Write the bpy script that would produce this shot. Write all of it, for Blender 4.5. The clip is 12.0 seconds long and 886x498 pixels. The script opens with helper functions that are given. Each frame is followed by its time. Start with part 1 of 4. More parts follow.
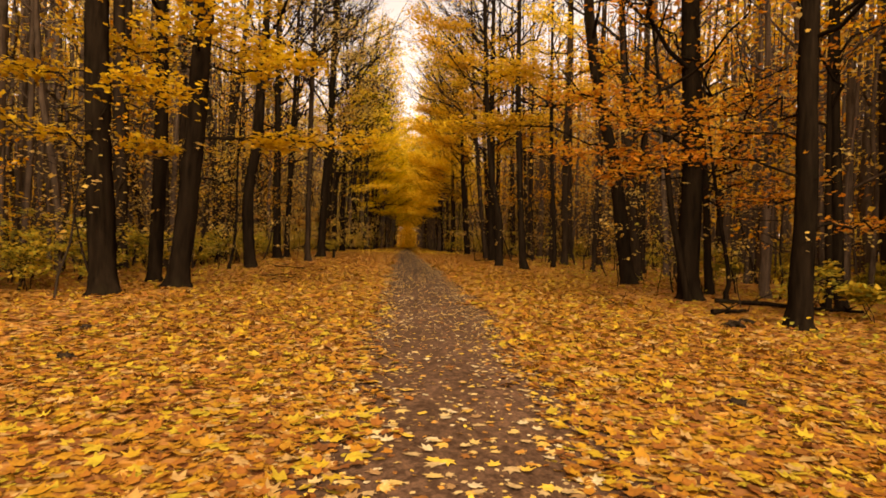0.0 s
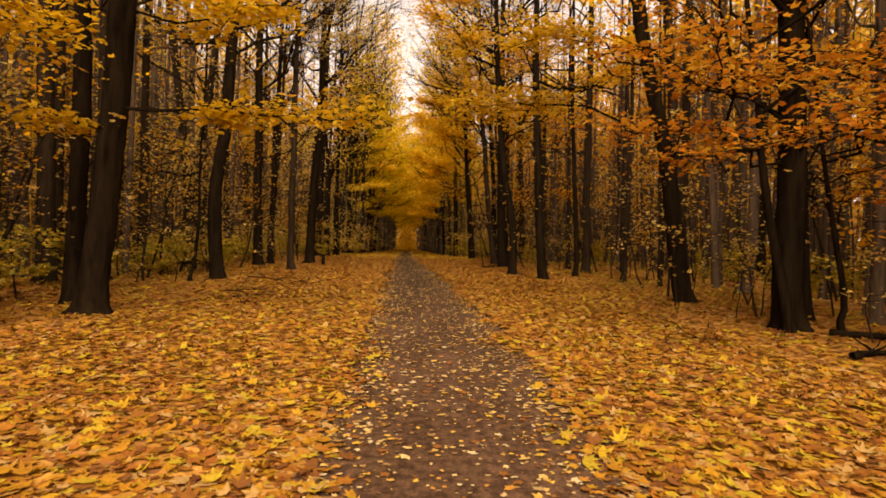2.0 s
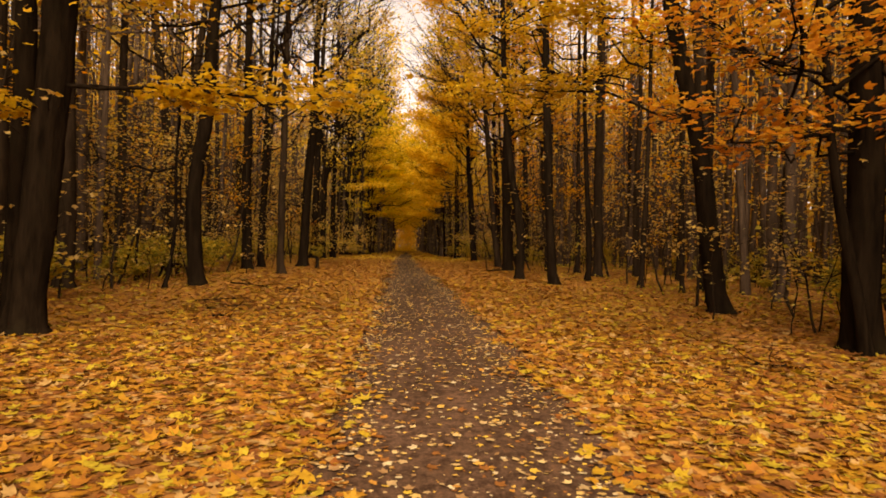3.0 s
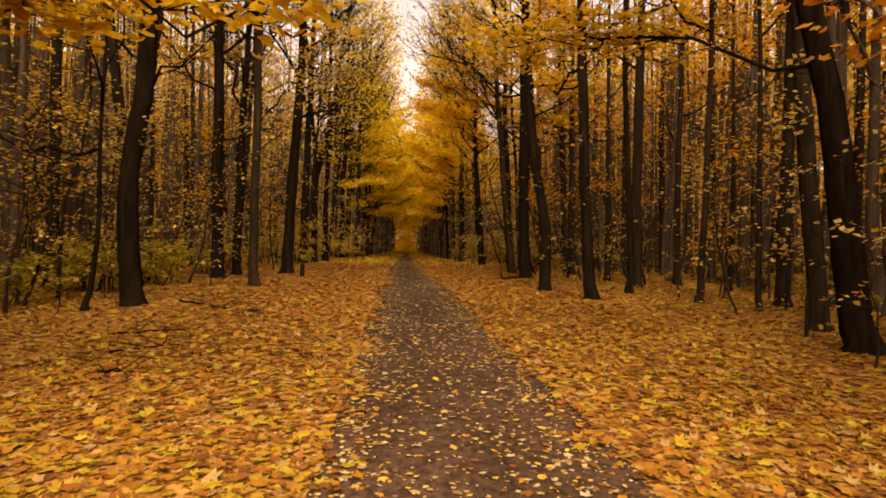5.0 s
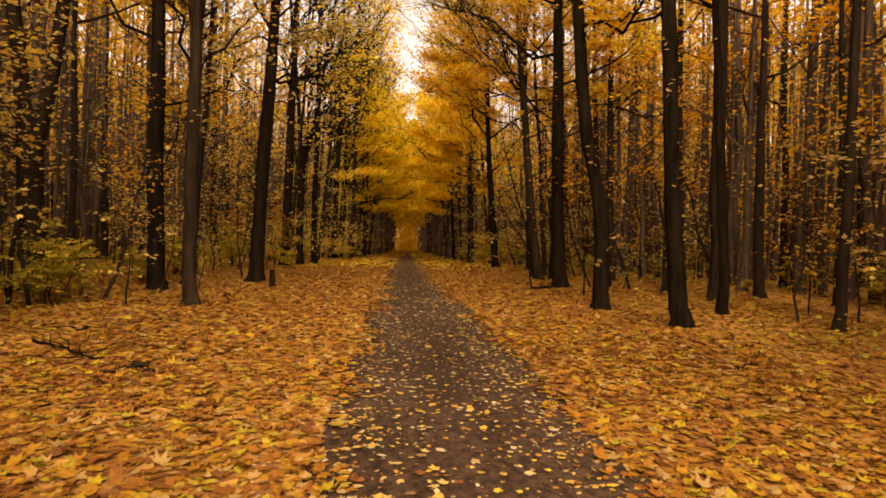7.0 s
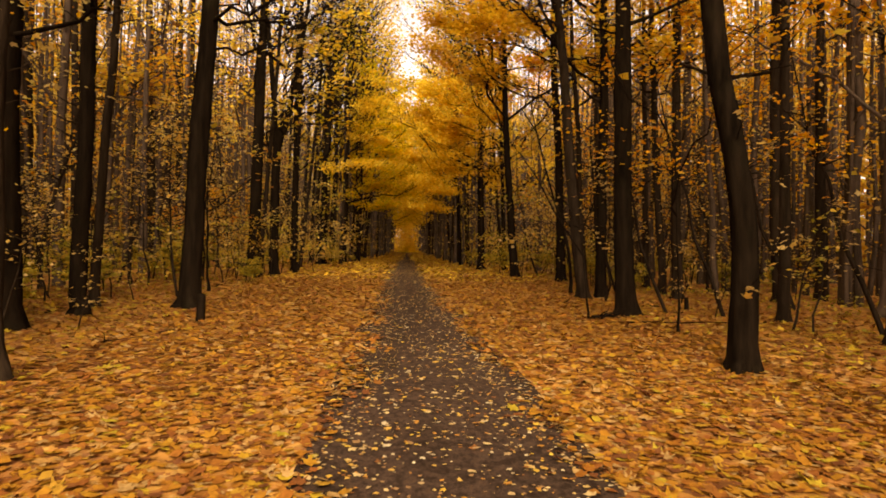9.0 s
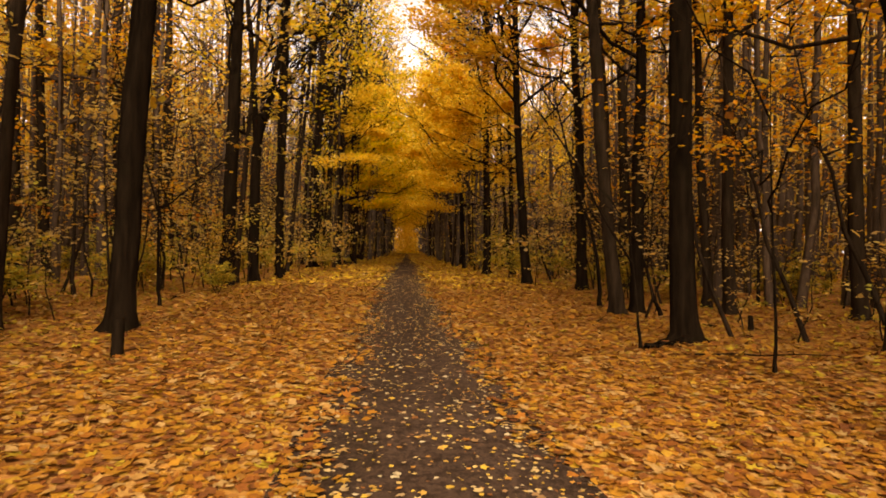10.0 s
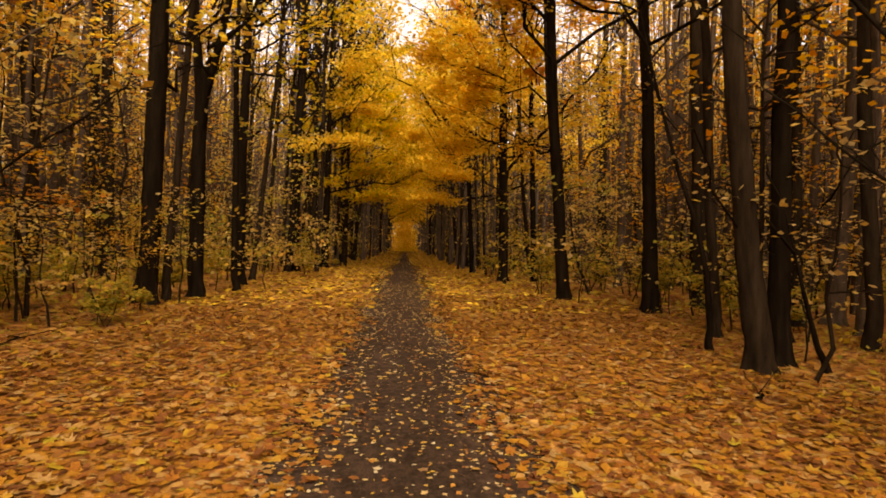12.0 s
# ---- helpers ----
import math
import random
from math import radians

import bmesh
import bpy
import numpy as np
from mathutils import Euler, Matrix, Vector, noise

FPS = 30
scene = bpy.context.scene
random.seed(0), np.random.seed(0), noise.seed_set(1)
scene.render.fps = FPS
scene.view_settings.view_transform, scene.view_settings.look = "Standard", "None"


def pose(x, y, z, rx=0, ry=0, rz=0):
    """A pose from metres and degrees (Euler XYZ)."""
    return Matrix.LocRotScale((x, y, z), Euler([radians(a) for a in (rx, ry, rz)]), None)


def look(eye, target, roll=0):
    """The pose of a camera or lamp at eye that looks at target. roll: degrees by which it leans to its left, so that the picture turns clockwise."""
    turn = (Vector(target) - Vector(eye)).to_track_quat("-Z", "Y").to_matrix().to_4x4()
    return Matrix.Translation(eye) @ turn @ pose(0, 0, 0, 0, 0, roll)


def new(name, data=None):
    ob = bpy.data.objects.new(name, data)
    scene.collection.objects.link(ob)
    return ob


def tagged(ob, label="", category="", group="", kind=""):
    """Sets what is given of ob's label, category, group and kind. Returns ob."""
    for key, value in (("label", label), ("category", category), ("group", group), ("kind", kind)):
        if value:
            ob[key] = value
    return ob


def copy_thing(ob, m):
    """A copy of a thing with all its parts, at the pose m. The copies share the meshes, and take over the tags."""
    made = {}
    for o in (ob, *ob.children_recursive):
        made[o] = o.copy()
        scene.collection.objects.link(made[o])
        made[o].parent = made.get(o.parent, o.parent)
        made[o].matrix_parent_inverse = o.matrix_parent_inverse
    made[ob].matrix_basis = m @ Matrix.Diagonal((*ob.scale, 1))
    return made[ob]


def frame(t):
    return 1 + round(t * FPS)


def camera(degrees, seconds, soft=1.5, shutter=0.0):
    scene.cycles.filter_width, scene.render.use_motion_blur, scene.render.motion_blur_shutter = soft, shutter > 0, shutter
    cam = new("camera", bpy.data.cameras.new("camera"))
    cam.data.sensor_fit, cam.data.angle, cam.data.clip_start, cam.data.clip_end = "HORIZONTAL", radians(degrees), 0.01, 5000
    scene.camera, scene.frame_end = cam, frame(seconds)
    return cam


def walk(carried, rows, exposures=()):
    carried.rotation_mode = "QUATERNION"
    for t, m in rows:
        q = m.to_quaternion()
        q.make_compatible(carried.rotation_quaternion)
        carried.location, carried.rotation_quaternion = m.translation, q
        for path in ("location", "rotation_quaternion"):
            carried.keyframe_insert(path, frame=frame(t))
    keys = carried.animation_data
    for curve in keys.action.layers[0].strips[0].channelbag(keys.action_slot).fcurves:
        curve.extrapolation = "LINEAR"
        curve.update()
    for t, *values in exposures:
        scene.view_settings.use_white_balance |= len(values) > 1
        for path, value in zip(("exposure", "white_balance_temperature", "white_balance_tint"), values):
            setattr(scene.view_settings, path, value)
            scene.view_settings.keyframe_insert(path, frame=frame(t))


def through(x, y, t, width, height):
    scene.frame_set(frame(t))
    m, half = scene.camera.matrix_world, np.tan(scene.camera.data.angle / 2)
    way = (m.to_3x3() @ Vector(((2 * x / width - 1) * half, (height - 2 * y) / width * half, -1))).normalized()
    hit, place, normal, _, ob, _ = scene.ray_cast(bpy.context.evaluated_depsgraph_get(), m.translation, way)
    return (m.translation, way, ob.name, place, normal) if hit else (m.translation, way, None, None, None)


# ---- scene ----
cam = camera(73.8, 12.0, soft=1.75, shutter=0.1)
# seconds, eye x y z, yaw, pitch, roll
EXPOSURE = 1.66
PATH = [
    (0, 0, -0.001, 1.406, -3.437, 0.475, 1.539),
    (0.5, 0.003, 0.94, 1.452, -3.449, 0.527, 1.533),
    (1, -0.006, 1.877, 1.502, -3.482, 0.561, 1.48),
    (1.5, -0.004, 2.771, 1.553, -3.478, 0.564, 1.523),
    (2, 0.002, 3.652, 1.608, -3.482, 0.617, 1.527),
    (2.5, -0.003, 4.49, 1.639, -3.524, 0.68, 1.498),
    (3, 0.015, 5.33, 1.694, -3.503, 0.706, 1.516),
    (5, -0.059, 9.246, 1.909, -3.558, 0.67, 1.438),
    (5.5, -0.076, 10.41, 1.992, -3.561, 0.565, 1.394),
    (6, -0.082, 11.667, 2.051, -3.553, 0.542, 1.366),
    (6.5, -0.094, 12.962, 2.065, -3.546, 0.495, 1.413),
    (7, -0.101, 14.38, 2.05, -3.488, 0.516, 1.456),
    (9, -0.116, 20.056, 2.329, -3.54, 0.509, 1.341),
    (9.5, -0.066, 21.526, 2.408, -3.509, 0.475, 1.408),
    (10, -0.025, 22.976, 2.462, -3.472, 0.523, 1.418),
    (10.5, -0.008, 24.403, 2.517, -3.508, 0.501, 1.473),
    (11, -0.007, 25.817, 2.559, -3.578, 0.519, 1.578),
    (11.5, -0.006, 27.19, 2.641, -3.602, 0.32, 1.62),
    (12, -0.04, 28.582, 2.704, -3.68, 0.205, 1.7),
]
walk(cam, [(t, pose(x, y, z, 0, 0, yaw) @ pose(0, 0, 0, 90 + pitch) @ pose(0, 0, 0, 0, 0, roll)) for t, x, y, z, yaw, pitch, roll in PATH],
     exposures=[(0.0, EXPOSURE - 0.08, 8700, 23), (3.0, EXPOSURE - 0.16, 8650, 24), (7.0, EXPOSURE + 0.02, 8450, 23), (12.0, EXPOSURE + 0.21, 8100, 22)])

# ---- light: an overcast autumn day ----
world = bpy.data.worlds.new("overcast_sky")
scene.world = world
world.use_nodes = True
wn, wl = world.node_tree.nodes, world.node_tree.links
sky = wn.new("ShaderNodeTexSky")
sky.sky_type = 'NISHITA'
sky.sun_disc = False
sky.sun_elevation, sky.sun_rotation = radians(42), radians(180)
grey = wn.new("ShaderNodeHueSaturation")
grey.inputs["Saturation"].default_value = 0.03
wl.new(sky.outputs[0], grey.inputs["Color"])
wl.new(grey.outputs[0], wn["Background"].inputs[0])
wn["Background"].inputs[1].default_value = 0.08
sun = new("sun", bpy.data.lights.new("sun", 'SUN'))
sun.data.energy, sun.data.angle, sun.data.color = 3.0, radians(60), (1.0, 0.95, 0.88)
sun.matrix_world = look((0, 0, 30), (0.1, 11.0, 20.1))

# ---- materials ----


def nodes_of(name):
    mat = bpy.data.materials.new(name)
    mat.use_nodes = True
    return mat, mat.node_tree.nodes, mat.node_tree.links


def ramp(nodes, stops):
    r = nodes.new("ShaderNodeValToRGB")
    while len(r.color_ramp.elements) < len(stops):
        r.color_ramp.elements.new(0.5)
    for e, (p, c) in zip(r.color_ramp.elements, stops):
        e.position, e.color = p, (*c, 1)
    return r


def noise_tex(nodes, links, scale, detail=4.0, stretch=(1, 1, 1), rough=0.6):
    tc, mp, n = nodes.new("ShaderNodeTexCoord"), nodes.new("ShaderNodeMapping"), nodes.new("ShaderNodeTexNoise")
    mp.inputs["Scale"].default_value = stretch
    n.inputs["Scale"].default_value, n.inputs["Detail"].default_value, n.inputs["Roughness"].default_value = scale, detail, rough
    links.new(tc.outputs["Object"], mp.inputs[0])
    links.new(mp.outputs[0], n.inputs["Vector"])
    return n


def leaf_material(name, colours, through=0.5, pieces=False):
    """Leaves, each with a colour of its own, blotched, and letting some light through."""
    mat, nodes, links = nodes_of(name)
    src = nodes.new("ShaderNodeObjectInfo") if pieces else nodes.new("ShaderNodeNewGeometry")
    r = ramp(nodes, [(i / len(colours), c) for i, c in enumerate(colours)])
    r.color_ramp.interpolation = 'CONSTANT'
    links.new(src.outputs["Random" if pieces else "Random Per Island"], r.inputs[0])
    blot = noise_tex(nodes, links, 22.0, 3.0)
    br = ramp(nodes, [(0.3, (0.62, 0.55, 0.5)), (0.65, (1.08, 1.05, 1.0))])
    links.new(blot.outputs["Fac"], br.inputs[0])
    mix = nodes.new("ShaderNodeMixRGB")
    mix.blend_type = 'MULTIPLY'
    mix.inputs[0].default_value = 0.8
    links.new(r.outputs[0], mix.inputs[1])
    links.new(br.outputs[0], mix.inputs[2])
    bsdf = nodes["Principled BSDF"]
    bsdf.inputs["Roughness"].default_value = 0.6
    bsdf.inputs["Specular IOR Level"].default_value = 0.06
    links.new(mix.outputs[0], bsdf.inputs["Base Color"])
    tr, add = nodes.new("ShaderNodeBsdfTranslucent"), nodes.new("ShaderNodeMixShader")
    add.inputs[0].default_value = through
    links.new(mix.outputs[0], tr.inputs["Color"])
    links.new(bsdf.outputs[0], add.inputs[1])
    links.new(tr.outputs[0], add.inputs[2])
    links.new(add.outputs[0], nodes["Material Output"].inputs["Surface"])
    return mat


YELLOW, GOLD = (0.80, 0.44, 0.025), (0.74, 0.32, 0.02)
LIME = (0.56, 0.44, 0.015)
M_YELLOW = leaf_material("yellow_leaves", [(0.88, 0.6, 0.045), (0.84, 0.5, 0.035), (0.9, 0.65, 0.06), (0.8, 0.57, 0.045), (0.87, 0.56, 0.04), (0.9, 0.69, 0.08)])
M_BOUGH = leaf_material("golden_yellow_leaves", [(0.54, 0.33, 0.02), (0.49, 0.27, 0.018), (0.57, 0.37, 0.026), (0.51, 0.3, 0.018), (0.44, 0.225, 0.018)])
M_AMBER = leaf_material("amber_leaves", [(0.70, 0.41, 0.025), (0.64, 0.34, 0.022), (0.74, 0.46, 0.03), (0.66, 0.38, 0.022), (0.58, 0.28, 0.02)])
M_LIME = leaf_material("yellow_green_leaves", [LIME, (0.85, 0.55, 0.01), (0.62, 0.47, 0.012), (0.4, 0.36, 0.02), YELLOW])
M_GOLD = leaf_material("golden_leaves", [GOLD, (0.82, 0.46, 0.008), YELLOW, GOLD, (0.6, 0.3, 0.01), (0.66, 0.24, 0.008)])
M_ORANGE = leaf_material("orange_leaves", [(0.5, 0.195, 0.018), (0.36, 0.12, 0.014), (0.54, 0.25, 0.025), (0.43, 0.15, 0.014), (0.52, 0.28, 0.03)], 0.5)
M_DULL = leaf_material("withered_leaves", [(0.52, 0.29, 0.03), (0.3, 0.13, 0.025), (0.6, 0.38, 0.035), (0.44, 0.23, 0.025), (0.64, 0.38, 0.03), (0.52, 0.38, 0.04)])
M_FADED = leaf_material("faded_leaves", [(0.62, 0.43, 0.11), (0.52, 0.34, 0.085), (0.7, 0.49, 0.11), (0.46, 0.34, 0.11), (0.66, 0.38, 0.06), (0.63, 0.5, 0.13)])
M_SHRUB = leaf_material("shrub_leaves", [(0.36, 0.31, 0.04), (0.56, 0.39, 0.04), (0.42, 0.36, 0.045), (0.62, 0.42, 0.05), (0.24, 0.22, 0.035)])
M_LITTER = leaf_material("fallen_maple_leaves", [(0.346, 0.174, 0.0178), (0.372, 0.249, 0.0230), (0.272, 0.109, 0.0178), (0.355, 0.205, 0.0199), (0.206, 0.083, 0.0178), (0.330, 0.244, 0.0251), (0.346, 0.215, 0.0732), (0.156, 0.062, 0.0178),
                                                 (0.314, 0.153, 0.0178), (0.372, 0.262, 0.0282), (0.239, 0.087, 0.0178), (0.305, 0.144, 0.0178)], 0.15)
M_LITTER_OLD = leaf_material("older_fallen_leaves", [(0.315, 0.140, 0.0171), (0.243, 0.092, 0.0162), (0.339, 0.160, 0.0190), (0.162, 0.060, 0.0162), (0.291, 0.120, 0.0162), (0.348, 0.192, 0.0522), (0.267, 0.100, 0.0162),
                                                     (0.324, 0.144, 0.0162), (0.138, 0.050, 0.0162), (0.348, 0.212, 0.0712), (0.210, 0.072, 0.0162), (0.339, 0.188, 0.0247)], 0.15)
# Fresh yellow leaves, base lightened to make up for weak light under the crowns.
M_FRESH_LIT = leaf_material("fresh_leaves_lightened", [(0.66, 0.45, 0.04), (0.58, 0.35, 0.03), (0.7, 0.5, 0.05), (0.54, 0.29, 0.025), (0.63, 0.42, 0.035)], 0.15)
M_PALE = leaf_material("pale_leaves", [(0.6, 0.42, 0.14), (0.48, 0.33, 0.1), (0.66, 0.44, 0.1), (0.4, 0.28, 0.1), (0.56, 0.33, 0.06)])
M_PATHLEAF = leaf_material("leaves_on_path", [(0.5, 0.36, 0.15), (0.48, 0.29, 0.06), (0.36, 0.25, 0.11), (0.4, 0.19, 0.035), (0.47, 0.32, 0.1), (0.2, 0.08, 0.02), (0.47, 0.38, 0.21), (0.26, 0.15, 0.06), (0.54, 0.35, 0.05)], 0.1)
M_PIECE = leaf_material("single_leaf", [(0.5, 0.36, 0.15), (0.48, 0.29, 0.06), (0.36, 0.25, 0.11), (0.4, 0.19, 0.035), (0.47, 0.32, 0.1), (0.2, 0.08, 0.02), (0.47, 0.38, 0.21), (0.26, 0.15, 0.06), (0.54, 0.35, 0.05)], 0.1, True)


def bark_material(name, dark, light):
    mat, nodes, links = nodes_of(name)
    n1 = noise_tex(nodes, links, 9.0, 6.0, (1, 1, 0.16), 0.7)
    n2 = noise_tex(nodes, links, 1.3, 3.0)
    r = ramp(nodes, [(0.32, dark), (0.7, light)])
    links.new(n1.outputs["Fac"], r.inputs[0])
    moss = nodes.new("ShaderNodeMixRGB")
    mr = ramp(nodes, [(0.56, (0, 0, 0)), (0.72, (0.6, 0.6, 0.6))])
    links.new(n2.outputs["Fac"], mr.inputs[0])
    links.new(mr.outputs[0], moss.inputs[0])
    links.new(r.outputs[0], moss.inputs[1])
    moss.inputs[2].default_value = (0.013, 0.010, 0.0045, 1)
    bump = nodes.new("ShaderNodeBump")
    bump.inputs["Strength"].default_value, bump.inputs["Distance"].default_value = 0.8, 0.03
    links.new(n1.outputs["Fac"], bump.inputs["Height"])
    bsdf = nodes["Principled BSDF"]
    bsdf.inputs["Roughness"].default_value = 0.9
    bsdf.inputs["Specular IOR Level"].default_value = 0.0
    links.new(moss.outputs[0], bsdf.inputs["Base Color"])
    links.new(bump.outputs[0], bsdf.inputs["Normal"])
    return mat


# Bark tones carry the light: near dark for backlight, deeper wood lightened for haze.
M_BARK = bark_material("damp_backlit_bark", (0.0034, 0.0022, 0.0012), (0.0165, 0.0105, 0.0056))
M_BARK_HAZE = bark_material("haze_lightened_bark", (0.031, 0.0205, 0.013), (0.11, 0.072, 0.043))
# Lighter bark copy for the far avenue, haze put into its colour.
M_BARK_AVENUE_HAZE = bark_material("avenue_haze_bark", (0.038, 0.027, 0.018), (0.15, 0.108, 0.07))
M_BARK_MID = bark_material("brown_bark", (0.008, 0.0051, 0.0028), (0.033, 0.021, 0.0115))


def ground_material():
    """Forest floor: old leaves in browns and golds over dark soil."""
    mat, nodes, links = nodes_of("leaf_mould")
    tc = nodes.new("ShaderNodeTexCoord")
    v = nodes.new("ShaderNodeTexVoronoi")
    v.inputs["Scale"].default_value = 9.0
    v.inputs["Randomness"].default_value = 1.0
    links.new(tc.outputs["Object"], v.inputs["Vector"])
    sep = nodes.new("ShaderNodeSeparateColor")
    links.new(v.outputs["Color"], sep.inputs[0])
    r = ramp(nodes, [(0.0, (0.2, 0.085, 0.03)), (0.25, (0.33, 0.14, 0.035)), (0.5, (0.45, 0.22, 0.045)), (0.7, (0.26, 0.105, 0.03)), (0.85, (0.52, 0.28, 0.06)), (1.0, (0.37, 0.15, 0.035))])
    links.new(sep.outputs[0], r.inputs[0])
    big = noise_tex(nodes, links, 0.5, 5.0)
    br = ramp(nodes, [(0.35, (0.55, 0.5, 0.42)), (0.65, (1, 1, 1))])
    links.new(big.outputs["Fac"], br.inputs[0])
    mix = nodes.new("ShaderNodeMixRGB")
    mix.blend_type = 'MULTIPLY'
    mix.inputs[0].default_value = 1.0
    links.new(r.outputs[0], mix.inputs[1])
    links.new(br.outputs[0], mix.inputs[2])
    bump = nodes.new("ShaderNodeBump")
    bump.inputs["Strength"].default_value, bump.inputs["Distance"].default_value = 0.7, 0.04
    links.new(v.outputs["Distance"], bump.inputs["Height"])
    bsdf = nodes["Principled BSDF"]
    bsdf.inputs["Roughness"].default_value = 0.95
    bsdf.inputs["Specular IOR Level"].default_value = 0.08
    links.new(mix.outputs[0], bsdf.inputs["Base Color"])
    links.new(bump.outputs[0], bsdf.inputs["Normal"])
    return mat


def path_material():
    """Trodden earth with grit, darker patches and crumbs of leaf, greyer further on."""
    mat, nodes, links = nodes_of("trodden_earth")
    n1 = noise_tex(nodes, links, 1.4, 6.0, (1, 0.35, 1), 0.65)
    n2 = noise_tex(nodes, links, 55.0, 5.0, (1, 1, 1), 0.75)
    r1 = ramp(nodes, [(0.3, (0.066, 0.036, 0.018)), (0.7, (0.128, 0.072, 0.041))])
    r2 = ramp(nodes, [(0.36, (0.55, 0.52, 0.5)), (0.62, (1.15, 1.1, 1.05))])
    links.new(n1.outputs["Fac"], r1.inputs[0])
    links.new(n2.outputs["Fac"], r2.inputs[0])
    mix = nodes.new("ShaderNodeMixRGB")
    mix.blend_type = 'MULTIPLY'
    mix.inputs[0].default_value = 1.0
    links.new(r1.outputs[0], mix.inputs[1])
    links.new(r2.outputs[0], mix.inputs[2])
    n3 = noise_tex(nodes, links, 14.0, 5.0, (1, 0.8, 1), 0.7)
    r3 = ramp(nodes, [(0.42, (0.45, 0.42, 0.4)), (0.55, (1.0, 1.0, 1.0)), (0.72, (1.35, 1.2, 1.0))])
    links.new(n3.outputs["Fac"], r3.inputs[0])
    mottled = nodes.new("ShaderNodeMixRGB")
    mottled.blend_type = 'MULTIPLY'
    mottled.inputs[0].default_value = 0.9
    links.new(mix.outputs[0], mottled.inputs[1])
    links.new(r3.outputs[0], mottled.inputs[2])
    # The earth turns darker and greyer along the path.
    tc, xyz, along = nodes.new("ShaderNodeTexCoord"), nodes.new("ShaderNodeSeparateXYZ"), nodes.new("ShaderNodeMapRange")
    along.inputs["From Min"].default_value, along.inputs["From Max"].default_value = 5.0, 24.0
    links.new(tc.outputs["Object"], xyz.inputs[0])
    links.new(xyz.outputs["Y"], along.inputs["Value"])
    toned = nodes.new("ShaderNodeMixRGB")
    toned.blend_type = 'MULTIPLY'
    toned.inputs[2].default_value = (0.55, 0.62, 0.70, 1)
    links.new(along.outputs[0], toned.inputs[0])
    links.new(mottled.outputs[0], toned.inputs[1])
    mix = toned
    bump = nodes.new("ShaderNodeBump")
    bump.inputs["Strength"].default_value, bump.inputs["Distance"].default_value = 0.6, 0.012
    links.new(n2.outputs["Fac"], bump.inputs["Height"])
    bsdf = nodes["Principled BSDF"]
    bsdf.inputs["Roughness"].default_value = 0.95
    bsdf.inputs["Specular IOR Level"].default_value = 0.05
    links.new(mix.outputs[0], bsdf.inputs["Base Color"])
    links.new(bump.outputs[0], bsdf.inputs["Normal"])
    return mat


M_GROUND, M_PATH = ground_material(), path_material()

# ---- shapes ----
rng = np.random.default_rng(7)


def ground_z(x, y):
    """Height of the forest floor: it climbs along the path, then eases off."""
    y = np.asarray(y, float)
    base = np.where(y < 34, 0.033 * y, np.where(y < 46, 0.033 * y - 0.019 * (np.clip(y, 34, 46) - 34) ** 2 / 24, 1.404 + 0.014 * (y - 46)))
    base = np.where(y > 170, 1.404 + 0.014 * 124 - 0.004 * (y - 170), base)
    x = np.asarray(x, float)
    off = np.clip((np.abs(x - path_x(y)) - 1.2) / 6, 0, 1)
    return base + off * (0.05 * np.sin(0.9 * x + 0.5 * y) + 0.05 * np.sin(0.43 * y - 0.7 * x))


def path_x(y):
    """Middle of the path, which bears slowly to one side."""
    return np.interp(y, (0, 3, 10, 15, 20, 26, 31, 35, 40), (0.30, 0.32, 0.40, 0.38, 0.26, 0.13, 0.05, -0.08, -0.2))


def path_half(y):
    """Half the width of the bare earth between the leaves."""
    return np.interp(y, (0, 3.5, 10, 15, 23, 26, 31, 40, 60, 90), (0.55, 0.68, 0.94, 1.0, 1.0, 0.92, 0.8, 0.78, 0.7, 0.3))


def mesh_of(name, verts, loops, sizes, material, smooth=True):
    me = bpy.data.meshes.new(name)
    verts, loops, sizes = np.asarray(verts, np.float32), np.asarray(loops, np.int32), np.asarray(sizes, np.int32)
    me.vertices.add(len(verts))
    me.vertices.foreach_set("co", verts.ravel())
    me.loops.add(len(loops))
    me.loops.foreach_set("vertex_index", loops)
    me.polygons.add(len(sizes))
    me.polygons.foreach_set("loop_start", np.concatenate([[0], np.cumsum(sizes)[:-1]]).astype(np.int32))
    if smooth:
        me.polygons.foreach_set("use_smooth", np.ones(len(sizes), bool))
    me.materials.append(material)
    me.update(calc_edges=True)
    me.validate()
    return me


